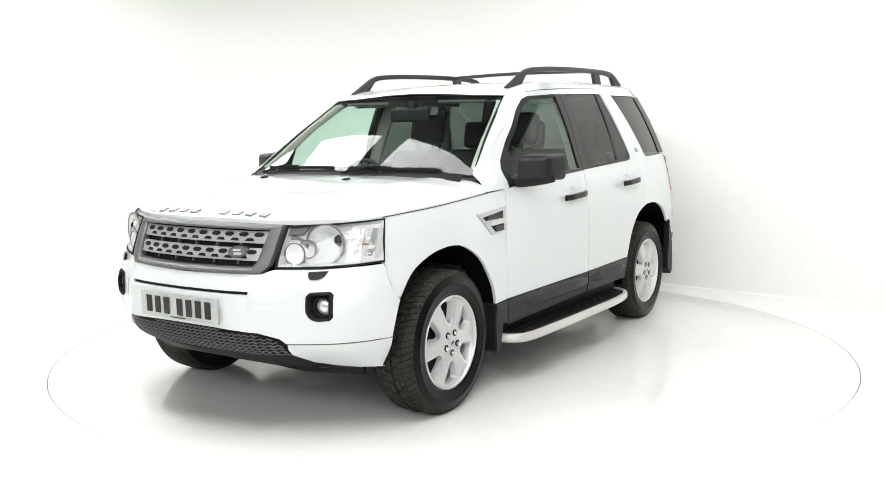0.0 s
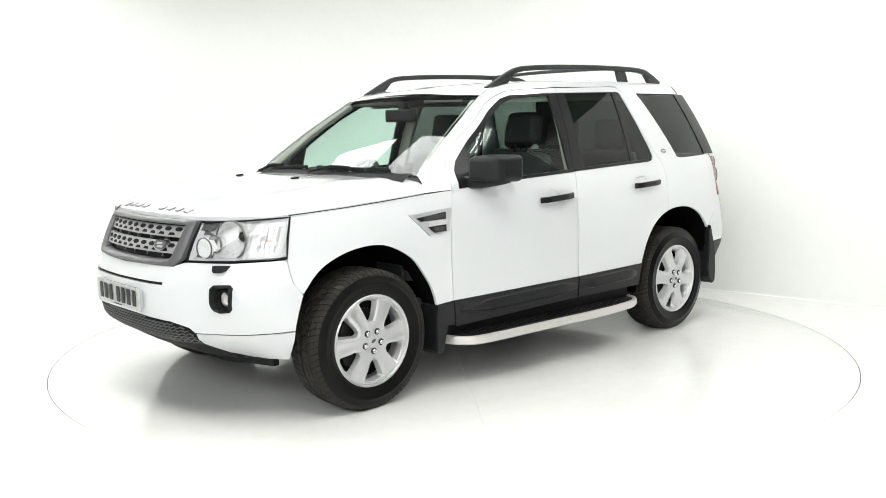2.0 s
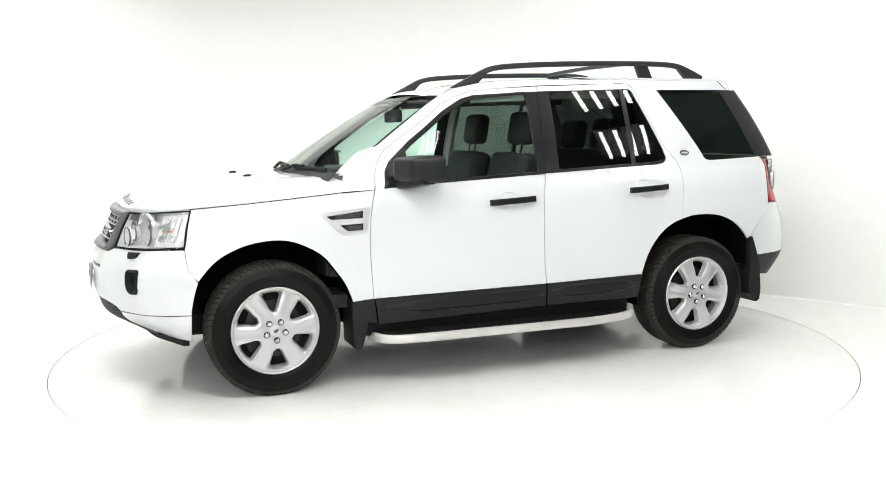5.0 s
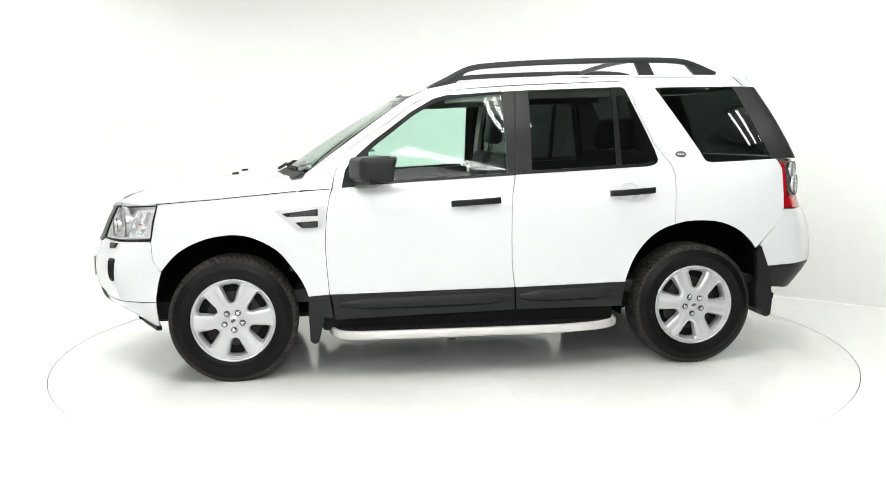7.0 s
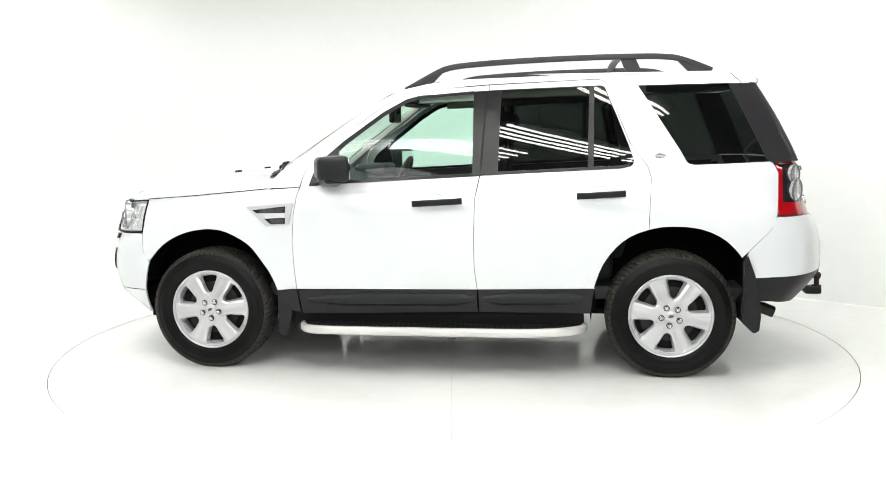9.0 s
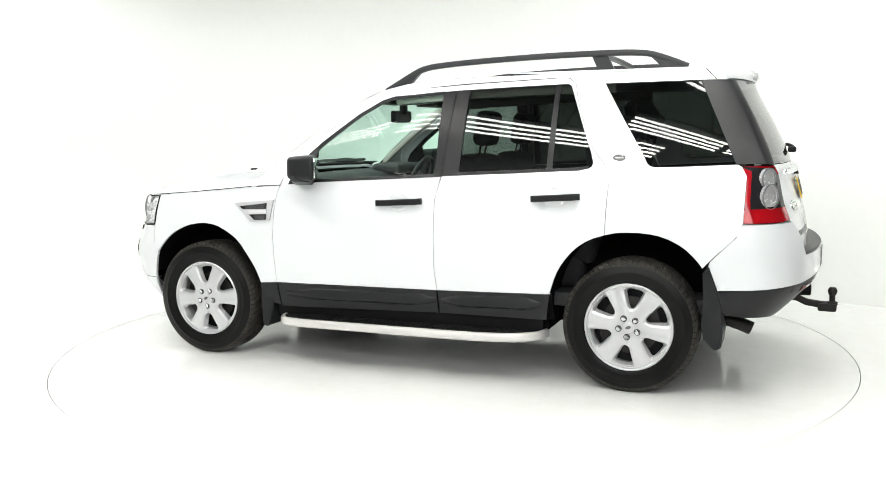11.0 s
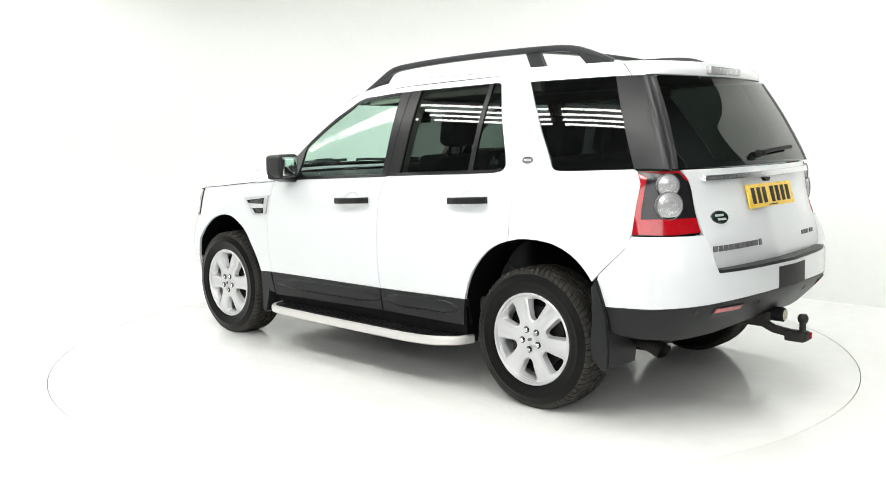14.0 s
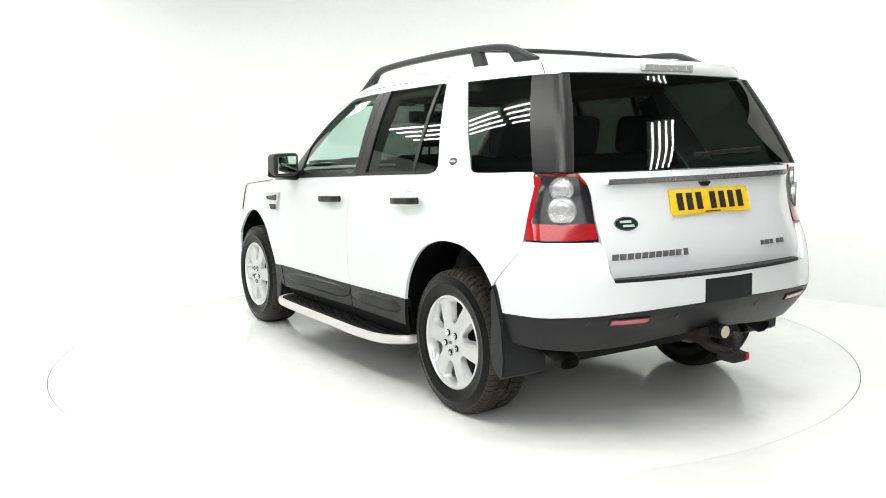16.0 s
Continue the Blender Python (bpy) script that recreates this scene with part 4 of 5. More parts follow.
both("door_moulding", moulding(.735, -.245, (.388, .398), (.458, .478)), CLAD, "raised charcoal door moulding", angle=20)
both("door_moulding", moulding(-.285, -.86, (.402, .412), (.476, .488)), CLAD, "raised charcoal door moulding", angle=20)
for s in (1, -1):
    # running board: ribbed black tread with a bright metal edge, its ends bent in to the body
    edge = [(.79, .82), (.775, .895), (.755, .945), (.71, .985), (.62, 1.005), (.3, 1.01), (-.3, 1.01), (-.66, 1.005), (-.74, .99), (-.81, .955), (-.855, .905), (-.87, .82)]
    edge = smooth_line(edge, 2)
    bm = bmesh.new()
    sweep(bm, [(x, s * y, .255 + .010 * (x < -.5) * min(1, (-.5 - x) / .3)) for x, y in edge], [(-.012, -.016), (.006, -.018), (.013, -.010), (.014, .014), (.008, .026), (-.006, .03), (-.014, .026)])
    board = part("running_board", bm, STEEL, car, "brushed aluminium edge of the running board")
    bm = bmesh.new()
    top = [bm.verts.new((x, s * (y - .008), .281)) for x, y in edge]
    inn = [bm.verts.new((x, s * .78, .281)) for x, y in edge]
    for i in range(len(edge) - 1):
        bm.faces.new((top[i], top[i + 1], inn[i + 1], inn[i]))
    out = bmesh.ops.extrude_face_region(bm, geom=bm.faces[:])["geom"]
    bmesh.ops.translate(bm, verts=[v for v in out if isinstance(v, bmesh.types.BMVert)], vec=(0, 0, -.03))
    bmesh.ops.recalc_face_normals(bm, faces=bm.faces)
    part("step_tread", bm, BLACK, board, "ribbed black rubber step")
    bm = bmesh.new()
    for k in range(46):
        x = .66 - k * .03
        for r in range(3):
            box(bm, x - .009, x + .009, s * (.875 + .036 * r) - .013, s * (.875 + .036 * r) + .013, .280, .2855)
    tagged(part("tread_studs", bm, BLACK, board), kind="stuff")
    for x in (.60, -.05, -.70):
        bm = bmesh.new()
        box(bm, x - .03, x + .03, min(s * .5, s * .96), max(s * .5, s * .96), .232, .25, .004)
        part("board_bracket", bm, STEEL, board)
    # mud flaps
    for name, poly, y0, y1 in (("front_mud_flap", [(.915, .475), (.855, .472), (.825, .40), (.83, .33), (.862, .215), (.885, .20), (.91, .22), (.915, .36)], .70, .925), ("rear_mud_flap", [(-1.732, .70), (-1.705, .66), (-1.712, .50), (-1.703, .40), (-1.716, .322), (-1.775, .266), (-1.803, .285), (-1.81, .36), (-1.797, .506), (-1.776, .58)], .70, .945)):
        bm = bmesh.new()
        a = [bm.verts.new((x, s * y1, z)) for x, z in poly]
        b = [bm.verts.new((x, s * (y0 if z < .5 else y1 - .04), z)) for x, z in poly]
        bm.faces.new(a)
        bm.faces.new(b[::-1])
        for i in range(len(poly)):
            k = (i + 1) % len(poly)
            bm.faces.new((a[i], b[i], b[k], a[k]))
        bmesh.ops.recalc_face_normals(bm, faces=bm.faces)
        bmesh.ops.bevel(bm, geom=[e for e in bm.edges if e.calc_face_angle(0) > .9], offset=.006, segments=2, affect="EDGES")
        part("mud_flap", bm, CLAD, car, "black rubber mud flap")

# ---- handles, wing vents, badges ----
for x0, x1, z0, z1, doors in ((.106, -.176, .981, .996, front_doors), (-.812, -1.076, 1.021, 1.036, rear_doors)):
    for s, door in zip((1, -1), doors):
        bm = bmesh.new()
        path = [(x0 + (x1 - x0) * f, s * (side_y(x0 + (x1 - x0) * f, 1.0) + (.040 if .12 < f < .9 else .026)), z0 + (z1 - z0) * f) for f in (0, .06, .14, .3, .5, .7, .86, .95, 1)]
        sweep(bm, path, rounded(.009, .0175, .007, 3))
        part("handle", bm, GLOSSBLACK, door, "satin black pull handle", angle=50)
        xm, zm = x0 + (x1 - x0) * .45, (z0 + z1) / 2
        bm = bmesh.new()
        g = []
        for j in range(5):
            row = []
            for i in range(24):
                a = 2 * math.pi * i / 24
                r = j / 4
                x, z = xm + .062 * r * math.cos(a), zm + .050 * r * math.sin(a)
                row.append(bm.verts.new((x, s * (side_y(x, z) - .018 * (1 - r * r) + .003), z)))
            g.append(row)
        for a, b in zip(g[1:], g[2:]):
            for i in range(24):
                bm.faces.new((a[i], a[(i + 1) % 24], b[(i + 1) % 24], b[i]))
        bm.faces.new(g[1])
        for v in g[0]:
            bm.verts.remove(v)
        bmesh.ops.recalc_face_normals(bm, faces=bm.faces)
        if bm.faces[0].normal.y * s < 0:
            bmesh.ops.reverse_faces(bm, faces=bm.faces)
        part("handle_cup", bm, WHITE, door)


def flat_on(poly, place, raised, thick=.006):
    """A small raised piece on a curved surface."""
    lo = [sum(c) / len(poly) for c in zip(*poly)]
    return shell(poly, [], [], lambda a, b, d: place(a, b, d - raised), 0, thick)


def hexagon(cx, cz, w, h):
    return [(cx - w / 2, cz), (cx - w / 4, cz + h / 2), (cx + w / 4, cz + h / 2), (cx + w / 2, cz), (cx + w / 4, cz - h / 2), (cx - w / 4, cz - h / 2)]


def ellipse(cx, cz, w, h, n=24):
    return [(cx + w / 2 * math.cos(2 * math.pi * i / n), cz + h / 2 * math.sin(2 * math.pi * i / n)) for i in range(n)]


def bar(x0, x1, z0, z1, lean=0.0):
    return [(x0, z0), (x1, z0), (x1 + lean, z1), (x0 + lean, z1)]


vents = side_panel("wing_vent", [(1.088, .962), (.803, .985), (.829, .862), (.965, .849)], SILVER, "silver wing air vent", gap=0, raised=.010, depth=.02)
for s, v in zip((1, -1), vents):
    for poly in ([(1.047, .943), (.848, .966), (.850, .929), (1.02, .925)], [(.975, .894), (.850, .900), (.851, .866), (.935, .862)]):
        bm = flat_on(poly, on_side, .0125, .006)
        part("vent_mesh", bm if s > 0 else mirrored(bm), BLACK, v, "black vent opening")
    for r, (z0, xa) in enumerate(((.949, 1.0), (.936, 1.0), (.886, .95), (.874, .93))):
        bm = bmesh.new()
        for k in range(int((xa - .86) / .014)):
            x = .862 + .014 * k + (.007 if r % 2 else 0)
            zc = z0 + (.004 - (x - .86) * .05 if r < 2 else 0)
            for i in range(2):
                p, q = Vector((x + (.007 if i else -.007), 0, zc - .004)), Vector((x, 0, zc + .004))
                y = side_y(x, zc) + .014
                box(bm, -.0085, .0085, -.001, .001, -.0012, .0012, m=pose(x + (.0035 if i else -.0035), y, zc, 0, 45 if i else -45, 0))
        tagged(part("vent_lattice", bm if s > 0 else mirrored(bm), GREY, v), kind="stuff")
    bm = flat_on([(.975, .922), (.848, .927), (.848, .903), (.968, .899)], on_side, .014, .006)
    part("repeater_lamp", bm if s > 0 else mirrored(bm), CLEARLENS, v, "clear side repeater lamp")
    bm = flat_on(bar(.90, .93, .909, .918), on_side, .0155, .003)
    part("bulb_tint", bm if s > 0 else mirrored(bm), CLEARLENS, v)
for a in both("side_badge", flat_on(ellipse(-1.262, 1.237, .066, .034), on_side, .006, .008), CHROME, "oval chrome badge"):
    s = 1 if a.data.vertices[0].co.y > 0 else -1
    bm = flat_on(ellipse(-1.262, 1.237, .054, .025), on_side, .0075, .004)
    part("badge_face", bm if s > 0 else mirrored(bm), GREY, a)
    bm = flat_on(bar(-1.284, -1.240, 1.233, 1.241), on_side, .009, .003)
    part("badge_bar", bm if s > 0 else mirrored(bm), PLATEWHITE, a)

# ---- door mirrors ----
for s in (1, -1):
    bm = bmesh.new()
    box(bm, -.095, .11, -.105, .105, -.072, .078, .038, 4)
    for v in bm.verts:
        k = (v.co.x + .095) / .205
        v.co.y *= 1 - .22 * max(0, k)
        v.co.z *= 1 - .14 * max(0, k)
        v.co.x = v.co.x * .88 - .42 * v.co.y
    bmesh.ops.transform(bm, matrix=Matrix.Diagonal((1, s, 1, 1)), verts=bm.verts)
    bmesh.ops.transform(bm, matrix=pose(.548, s * 1.000, 1.180), verts=bm.verts)
    bmesh.ops.recalc_face_normals(bm, faces=bm.faces)
    mir = part("door_mirror", bm, CLAD, car, "black door mirror housing", angle=60)
    bm = bmesh.new()
    sweep(bm, [(.60, s * .85, 1.112), (.595, s * .90, 1.108), (.572, s * .96, 1.112), (.54, s * 1.03, 1.125), (.52, s * 1.065, 1.135)], rounded(.032, .055, .016, 3) if s < 0 else rounded(.055, .032, .016, 3), up=(0, 0, 1))
    part("mirror_arm", bm, GLOSSBLACK, mir, angle=50)
    bm = bmesh.new()
    box(bm, -.006, .004, -.082, .082, -.054, .058, .004)
    part("mirror_glass", bm, BACKMIRROR, mir, "silvered mirror glass").matrix_basis = pose(.463, s * 1.003, 1.182, 0, 0, 22.8 * s)

# ---- roof rails ----
for s in (1, -1):
    path = smooth_line([(.19, .585, 1.628), (.12, .585, 1.665), (.0, .59, 1.728), (-.06, .592, 1.752), (-.16, .594, 1.766), (-.45, .596, 1.783), (-.85, .598, 1.795), (-1.2, .596, 1.797), (-1.35, .592, 1.790), (-1.43, .588, 1.768), (-1.57, .575, 1.712)], 2)
    bm = bmesh.new()
    sweep(bm, [(x, s * y, z) for x, y, z in path], rounded(.018, .016, .007, 3))
    rail = part("roof_rail", bm, RAILBLACK, car, "black roof rail", angle=50)
    bm = bmesh.new()
    a = [(.175, 1.632), (.03, 1.664), (-.04, 1.735), (.02, 1.735)]
    for poly in (a, [(-1.055, 1.79), (-1.14, 1.79), (-1.185, 1.70), (-1.095, 1.70)], [(-1.36, 1.785), (-1.42, 1.782), (-1.55, 1.70), (-1.44, 1.705)]):
        v0 = [bm.verts.new((x, s * .602, z)) for x, z in poly]
        v1 = [bm.verts.new((x, s * .574, z)) for x, z in poly]
        bm.faces.new(v0)
        bm.faces.new(v1[::-1])
        for i in range(4):
            k = (i + 1) % 4
            bm.faces.new((v0[i], v1[i], v1[k], v0[k]))
        bmesh.ops.recalc_face_normals(bm, faces=bm.faces)
        part("rail_foot", bm, RAILBLACK, rail)
        bm = bmesh.new()
    bm.free()
bm = bmesh.new()
sweep(bm, [(-1.06, y, 1.797 + .012 * (1 - (y / .59) ** 2)) for y in (-.59, -.4, -.2, 0, .2, .4, .59)], rounded(.022, .011, .006, 3), up=(0, 0, 1))
part("cross_bar", bm, RAILBLACK, car, "black roof cross bar", angle=50)


# ---- front end: grille, headlamps, fog lamps, plate ----
# frame as four strips of one moulding
def ring_shell(outer, inner, place, raised, n=6):
    bm = bmesh.new()
    m = len(outer)
    prof = [(0, -.03), (0, .0), (.18, .006), (.55, .008), (.85, .002), (1, -.012), (1, -.045)]
    cols = []
    for k in range(m):
        for q in range(n):
            f = q / n
            o = [outer[k][c] + (outer[(k + 1) % m][c] - outer[k][c]) * f for c in (0, 1)]
            i = [inner[k][c] + (inner[(k + 1) % m][c] - inner[k][c]) * f for c in (0, 1)]
            col = []
            for g, h in prof:
                y, z = o[0] + (i[0] - o[0]) * g, o[1] + (i[1] - o[1]) * g
                col.append(bm.verts.new(place(y, z, -raised - h)))
            cols.append(col)
    for a, b in zip(cols, cols[1:] + cols[:1]):
        for i in range(len(prof) - 1):
            bm.faces.new((a[i], b[i], b[i + 1], a[i + 1]))
    bmesh.ops.recalc_face_normals(bm, faces=bm.faces)
    return bm


outer = [(.0, .978), (.30, .978), (.486, .975), (.482, .86), (.472, .80), (.44, .766), (.2, .762), (.0, .762), (-.2, .762), (-.44, .766), (-.472, .80), (-.482, .86), (-.486, .975), (-.30, .978)]
inner = [(.0, .952), (.28, .952), (.43, .950), (.413, .85), (.405, .81), (.385, .792), (.2, .788), (.0, .788), (-.2, .788), (-.385, .792), (-.405, .81), (-.413, .85), (-.43, .950), (-.28, .952)]
grille = part("grille", ring_shell(outer, inner, on_front, .006), GREY, car, "grey grille surround")
part("grille_void", shell(inner, END_Y, SIDE_Z, lambda a, b, d: on_front(a, b, d + .045), -.01, 0), BLACK, grille)
for z0, z1, w0, w1 in ((.893, .944, .418, .428), (.818, .871, .403, .413)):
    strip = part("grille_bar", shell([(-w0, z0), (w0, z0), (w1, z1), (-w1, z1)], END_Y, [], lambda a, b, d: on_front(a, b, d + .012), 0, .018), BARSILVER, grille, "silver perforated grille bar")
    n = 10
    for k in range(n):
        y = -w0 + (2 * w0) * (k + .5) / n
        part("grille_hole", flat_on(hexagon(y, z0 + .037, .058, .019), on_front, -.0105, .003), BLACK, strip)
        if k < n - 1:
            y += w0 / n
            part("grille_hole", flat_on([(y - .026, z0 + .009), (y - .014, z0 + .021), (y + .014, z0 + .021), (y + .026, z0 + .009)], on_front, -.0105, .003), BLACK, strip)
for y in (-.27, -.13, .0, .13, .27):
    bm = bmesh.new()
    box(bm, -.02, 0, -.006, .006, -.055, .055, .002)
    part("grille_strut", bm, GREY, grille).matrix_basis = pose(front_x(y, .86) - .03, y, .85, 0, -16, 0)
badge = part("front_badge", flat_on(ellipse(.300, .857, .104, .054), on_front, .004, .02), CHROME, grille, "oval badge with a bright rim")
bm = flat_on(ellipse(.300, .857, .088, .042), on_front, .006, .004)
part("badge_face", bm, GREY, badge)
for y0, y1, z in ((.276, .316, .864), (.284, .326, .849)):
    part("badge_bar", flat_on(bar(y0, y1, z - .0045, z + .0045), on_front, .008, .004), PLATEWHITE, badge)

HL = [(.498, .789), (.500, .88), (.506, .972), (.60, .977), (.72, .984), (.80, .991), (.845, .997), (.860, .90), (.872, .803), (.80, .797), (.70, .791), (.60, .788)]


def sub_y(place, s):
    return lambda a, b, d: (lambda p: Vector((p.x, p.y * s, p.z)))(place(a, b, d))


def disc_on(y, z, r, deep, depth, s, rim=.003):
    """A short reflector cup or lens, facing forward and a little outward."""
    p = on_front(y, z, deep)
    q = (on_front(y + .01, z, deep) - on_front(y - .01, z, deep))
    turn = math.degrees(math.atan2(-q.x, q.y)) * .55
    return pose(p.x, s * p.y, p.z, 0, 0, -90 + turn * s)


for s in (1, -1):
    put = sub_y(on_front, s)
    lamp = part("headlamp", shell(HL, END_Y, SIDE_Z, sub_y(lambda a, b, d: on_front(a, b, d + .03), s), 0, 0), LAMPGREY, car, "clear headlamp with round reflectors")
    bm = bmesh.new()
    rim = [put(y, z, -.001) for y, z in inset(HL, .004)]
    sweep(bm, rim + rim[:2], [(-.004, -.005), (.004, -.005), (.004, .005), (-.004, .005)], up=(1, .3 * s, .1), ends=False)
    part("lamp_seal", bm, BLACK, lamp, angle=60)
    inner_ring = inset(HL, .012)
    bm = bmesh.new()
    a = [bm.verts.new(put(y, z, .002)) for y, z in inset(HL, .004)]
    b = [bm.verts.new(put(y, z, .03)) for y, z in inset(HL, .018)]
    for i in range(len(a)):
        k = (i + 1) % len(a)
        bm.faces.new((a[i], a[k], b[k], b[i]))
    part("lamp_bezel", bm, SILVER, lamp)
    part("lamp_corner", flat_on([(.508, .93), (.512, .968), (.60, .972), (.575, .935)], sub_y(on_front, s), -.012, .006), GREY, lamp, "grey corner panel")
    part("lamp_corner", flat_on([(.503, .795), (.504, .925), (.53, .93), (.60, .90), (.60, .795)], sub_y(on_front, s), -.028, .006), GREY, lamp, "grey corner panel")
    for name, y, z, r, deep, mat, prof in (
            ("side_reflector", .562, .850, .047, .014, LAMPWHITE, [(.0001, -.004), (.6, .0), (.92, .004), (1, .002), (1.04, -.03)]),
            ("main_reflector", .672, .892, .083, .028, LAMPCHROME, [(.0001, -.03), (.35, -.028), (.8, -.008), (1, .012), (1.05, .012), (1.06, -.02)]),
            ("bulb_reflector", .612, .872, .037, .012, LAMPCHROME, [(.0001, -.035), (.4, -.03), (.85, -.01), (1, .006), (1.08, .006), (1.1, -.02)]),
            ("projector_ring", .722, .908, .033, .014, LAMPCHROME, [(.72, -.01), (.75, .006), (.95, .01), (1, .004), (1, -.03)]),
            ("reflector_line", .562, .850, .049, .012, GREY, [(.97, -.004), (.97, .004), (1.03, .004), (1.03, -.004)]),
            ("reflector_line", .672, .892, .090, .016, GREY, [(.97, -.006), (.97, .004), (1.02, .004), (1.02, -.006)]),
            ("reflector_line", .612, .872, .040, .008, GREY, [(.95, -.004), (.95, .003), (1.05, .003), (1.05, -.004)]),
            ("projector_lens", .722, .908, .024, .010, DARKLENS, [(.0001, .016), (.45, .013), (.8, .005), (1, -.004)])):
        bm = bmesh.new()
        lathe(bm, [(max(.0002, k * r), d) for k, d in prof], 32)
        bmesh.ops.recalc_face_normals(bm, faces=bm.faces)
        part(name, bm, mat, lamp).matrix_basis = disc_on(y, z, r, deep, 0, s)
    part("indicator_reflector", shell([(.752, .808), (.862, .812), (.850, .975), (.752, .965)], END_Y, [], sub_y(lambda a, b, d: on_front(a, b, d + .026), s), 0, 0), LAMPWHITE, lamp, "white faceted indicator reflector")
    for k in range(5):
        y = .778 + .015 * k
        part("indicator_rib", flat_on([(y, .835), (y + .009, .835), (y + .006, .955), (y - .003, .955)], put, -.022 + .004 * (k % 2), .006), LAMPCHROME if k % 2 else CLEARLENS, lamp)
    rng = random.Random(7)
    for k in range(22):
        y, z, r = .768 + .058 * rng.random(), .825 + .125 * rng.random(), .006 + .007 * rng.random()
        part("indicator_facet", flat_on([(y + r * rng.uniform(.7, 1.4) * math.cos(q), z + r * rng.uniform(.7, 1.5) * math.sin(q)) for q in (.4, 1.7, 3.0, 4.1, 5.3)], put, -.016 - .004 * rng.random(), .004), (LETTER, LAMPCHROME, CLEARLENS, LAMPWHITE)[k % 4], lamp)
    part("indicator_bulb", flat_on(bar(.800, .820, .884, .891), put, -.018, .004), AMBER, lamp)
    part("running_lamp", flat_on([(.842, .825), (.852, .825), (.845, .955), (.835, .955)], put, -.012, .006), CLEARLENS, lamp)
    o = part("lamp_glass", shell(HL, END_Y, SIDE_Z, put, .002, 0), LENSGLASS, lamp, "clear lamp cover")
    o.visible_shadow = False
    # washer jet and fog lamp
    part("washer_cover", flat_on([(.645, .776), (.713, .778), (.700, .752), (.685, .744), (.655, .743), (.646, .755)], put, .016, .022), GLOSSBLACK, car, "black headlamp washer cover")
    fp = FOG
    fog = part("fog_lamp", ring_shell(inset(fp, -.002), inset(fp, .016), put, .001, 3), BLACK, car, "round fog lamp in a black housing")
    part("fog_well", shell(inset(fp, .012), [], [], sub_y(lambda a, b, d: on_front(a, b, d + .045), s), 0, 0), BLACK, fog)
    for name, r, mat, prof in (("fog_tube", .041, BLACK, [(.95, -.05), (1, .012), (1.1, .012), (1.1, -.05)]), ("fog_lens", .038, LAMPCHROME, [(.0001, .004), (.5, .002), (.9, -.006), (1, -.012)])):
        bm = bmesh.new()
        lathe(bm, [(max(.0002, k * r), d) for k, d in prof], 28)
        bmesh.ops.recalc_face_normals(bm, faces=bm.faces)
        part(name, bm, mat, fog).matrix_basis = disc_on(.704, .622, r, .016, 0, s)

# lower grille: dark honeycomb and a black lip under it
lg = [(.02, .512), (.2, .509), (.43, .498), (.51, .472), (.535, .44), (.54, .40), (.40, .392), (.2, .382), (.02, .379)]
low = part("lower_grille", shell(sym(lg), END_Y, SIDE_Z, lambda a, b, d: on_front(a, b, d + .03), 0, 0), BLACK, car, "black honeycomb lower grille")
bm = bmesh.new()
for r in range(8):
    z = .393 + .0155 * r
    pts = []
    for k in range(61):
        y = -.52 + 1.04 * k / 60
        lim = float(np.interp(abs(y), [0, .2, .43, .51, .54], [.512, .509, .498, .472, .43]))
        if z < lim - .006:
            pts.append(on_front(y, z + (.004 if k % 2 else -.004), .012))
    if len(pts) > 3:
        sweep(bm, pts, [(-.004, -.0022), (.004, -.0022), (.004, .0022), (-.004, .0022)])
tagged(part("grille_mesh", bm, GREY, low), kind="stuff")
part("front_lip", shell(sym([(.02, .379), (.2, .382), (.40, .392), (.53, .39), (.575, .337), (.655, .314), (.74, .305), (.74, .27), (.5, .28), (.3, .31), (.02, .33)]), END_Y, SIDE_Z, lambda a, b, d: on_front(a, b, d + .006), 0, .03), BLACK, car, "black plastic front lip")
bm = shell(SLOT, END_Y, [], lambda a, b, d: on_front(a, b, d + .012), -.004, 0)
part("bumper_slot", bm, BLACK, car, "black slot above the number plate")


def plate(name, place, y0, y1, z0, z1, mat, label, flip):
    p = part(name, shell([(y0, z0), (y1, z0), (y1, z1), (y0, z1)], [], [], lambda a, b, d: place(a, b, d - .006), 0, .006), mat, car, label)
    # seven plain upright bars stand for the characters
    w = y1 - y0
    for k in range(7):
        c = y0 + w * (.115 + .77 * k / 6 * .92 + (.055 if k > 2 else 0))
        if flip:
            c = y0 + y1 - c
        part("plate_bar", shell(bar(c - .019, c + .019, z0 + .020, z1 - .016), [], [], lambda a, b, d: place(a, b, d - .0075), 0, .0015), INK, p)
    part("plate_maker_bar", shell(bar((y0 + y1) / 2 - .05, (y0 + y1) / 2 + .05, z0 + .006, z0 + .011), [], [], lambda a, b, d: place(a, b, d - .0075), 0, .0015), INK, p)
    return p


def flat_front(y, z, d):
    return Vector((2.230 - .07 * y * y - d - (.585 - z) * .02, y, z))


def flat_rear(y, z, d):
    return Vector((-2.141 + (z - 1.04) * .27 + .02 * y * y + d, y, z))


plate("front_number_plate", flat_front, -.262, .258, .534, .649, PLATEWHITE, "white number plate with plain dark bars", False)
bm = bmesh.new()
box(bm, 2.17, 2.217, -.24, .24, .545, .64, .004)
part("plate_plinth", bm, WHITE, car)
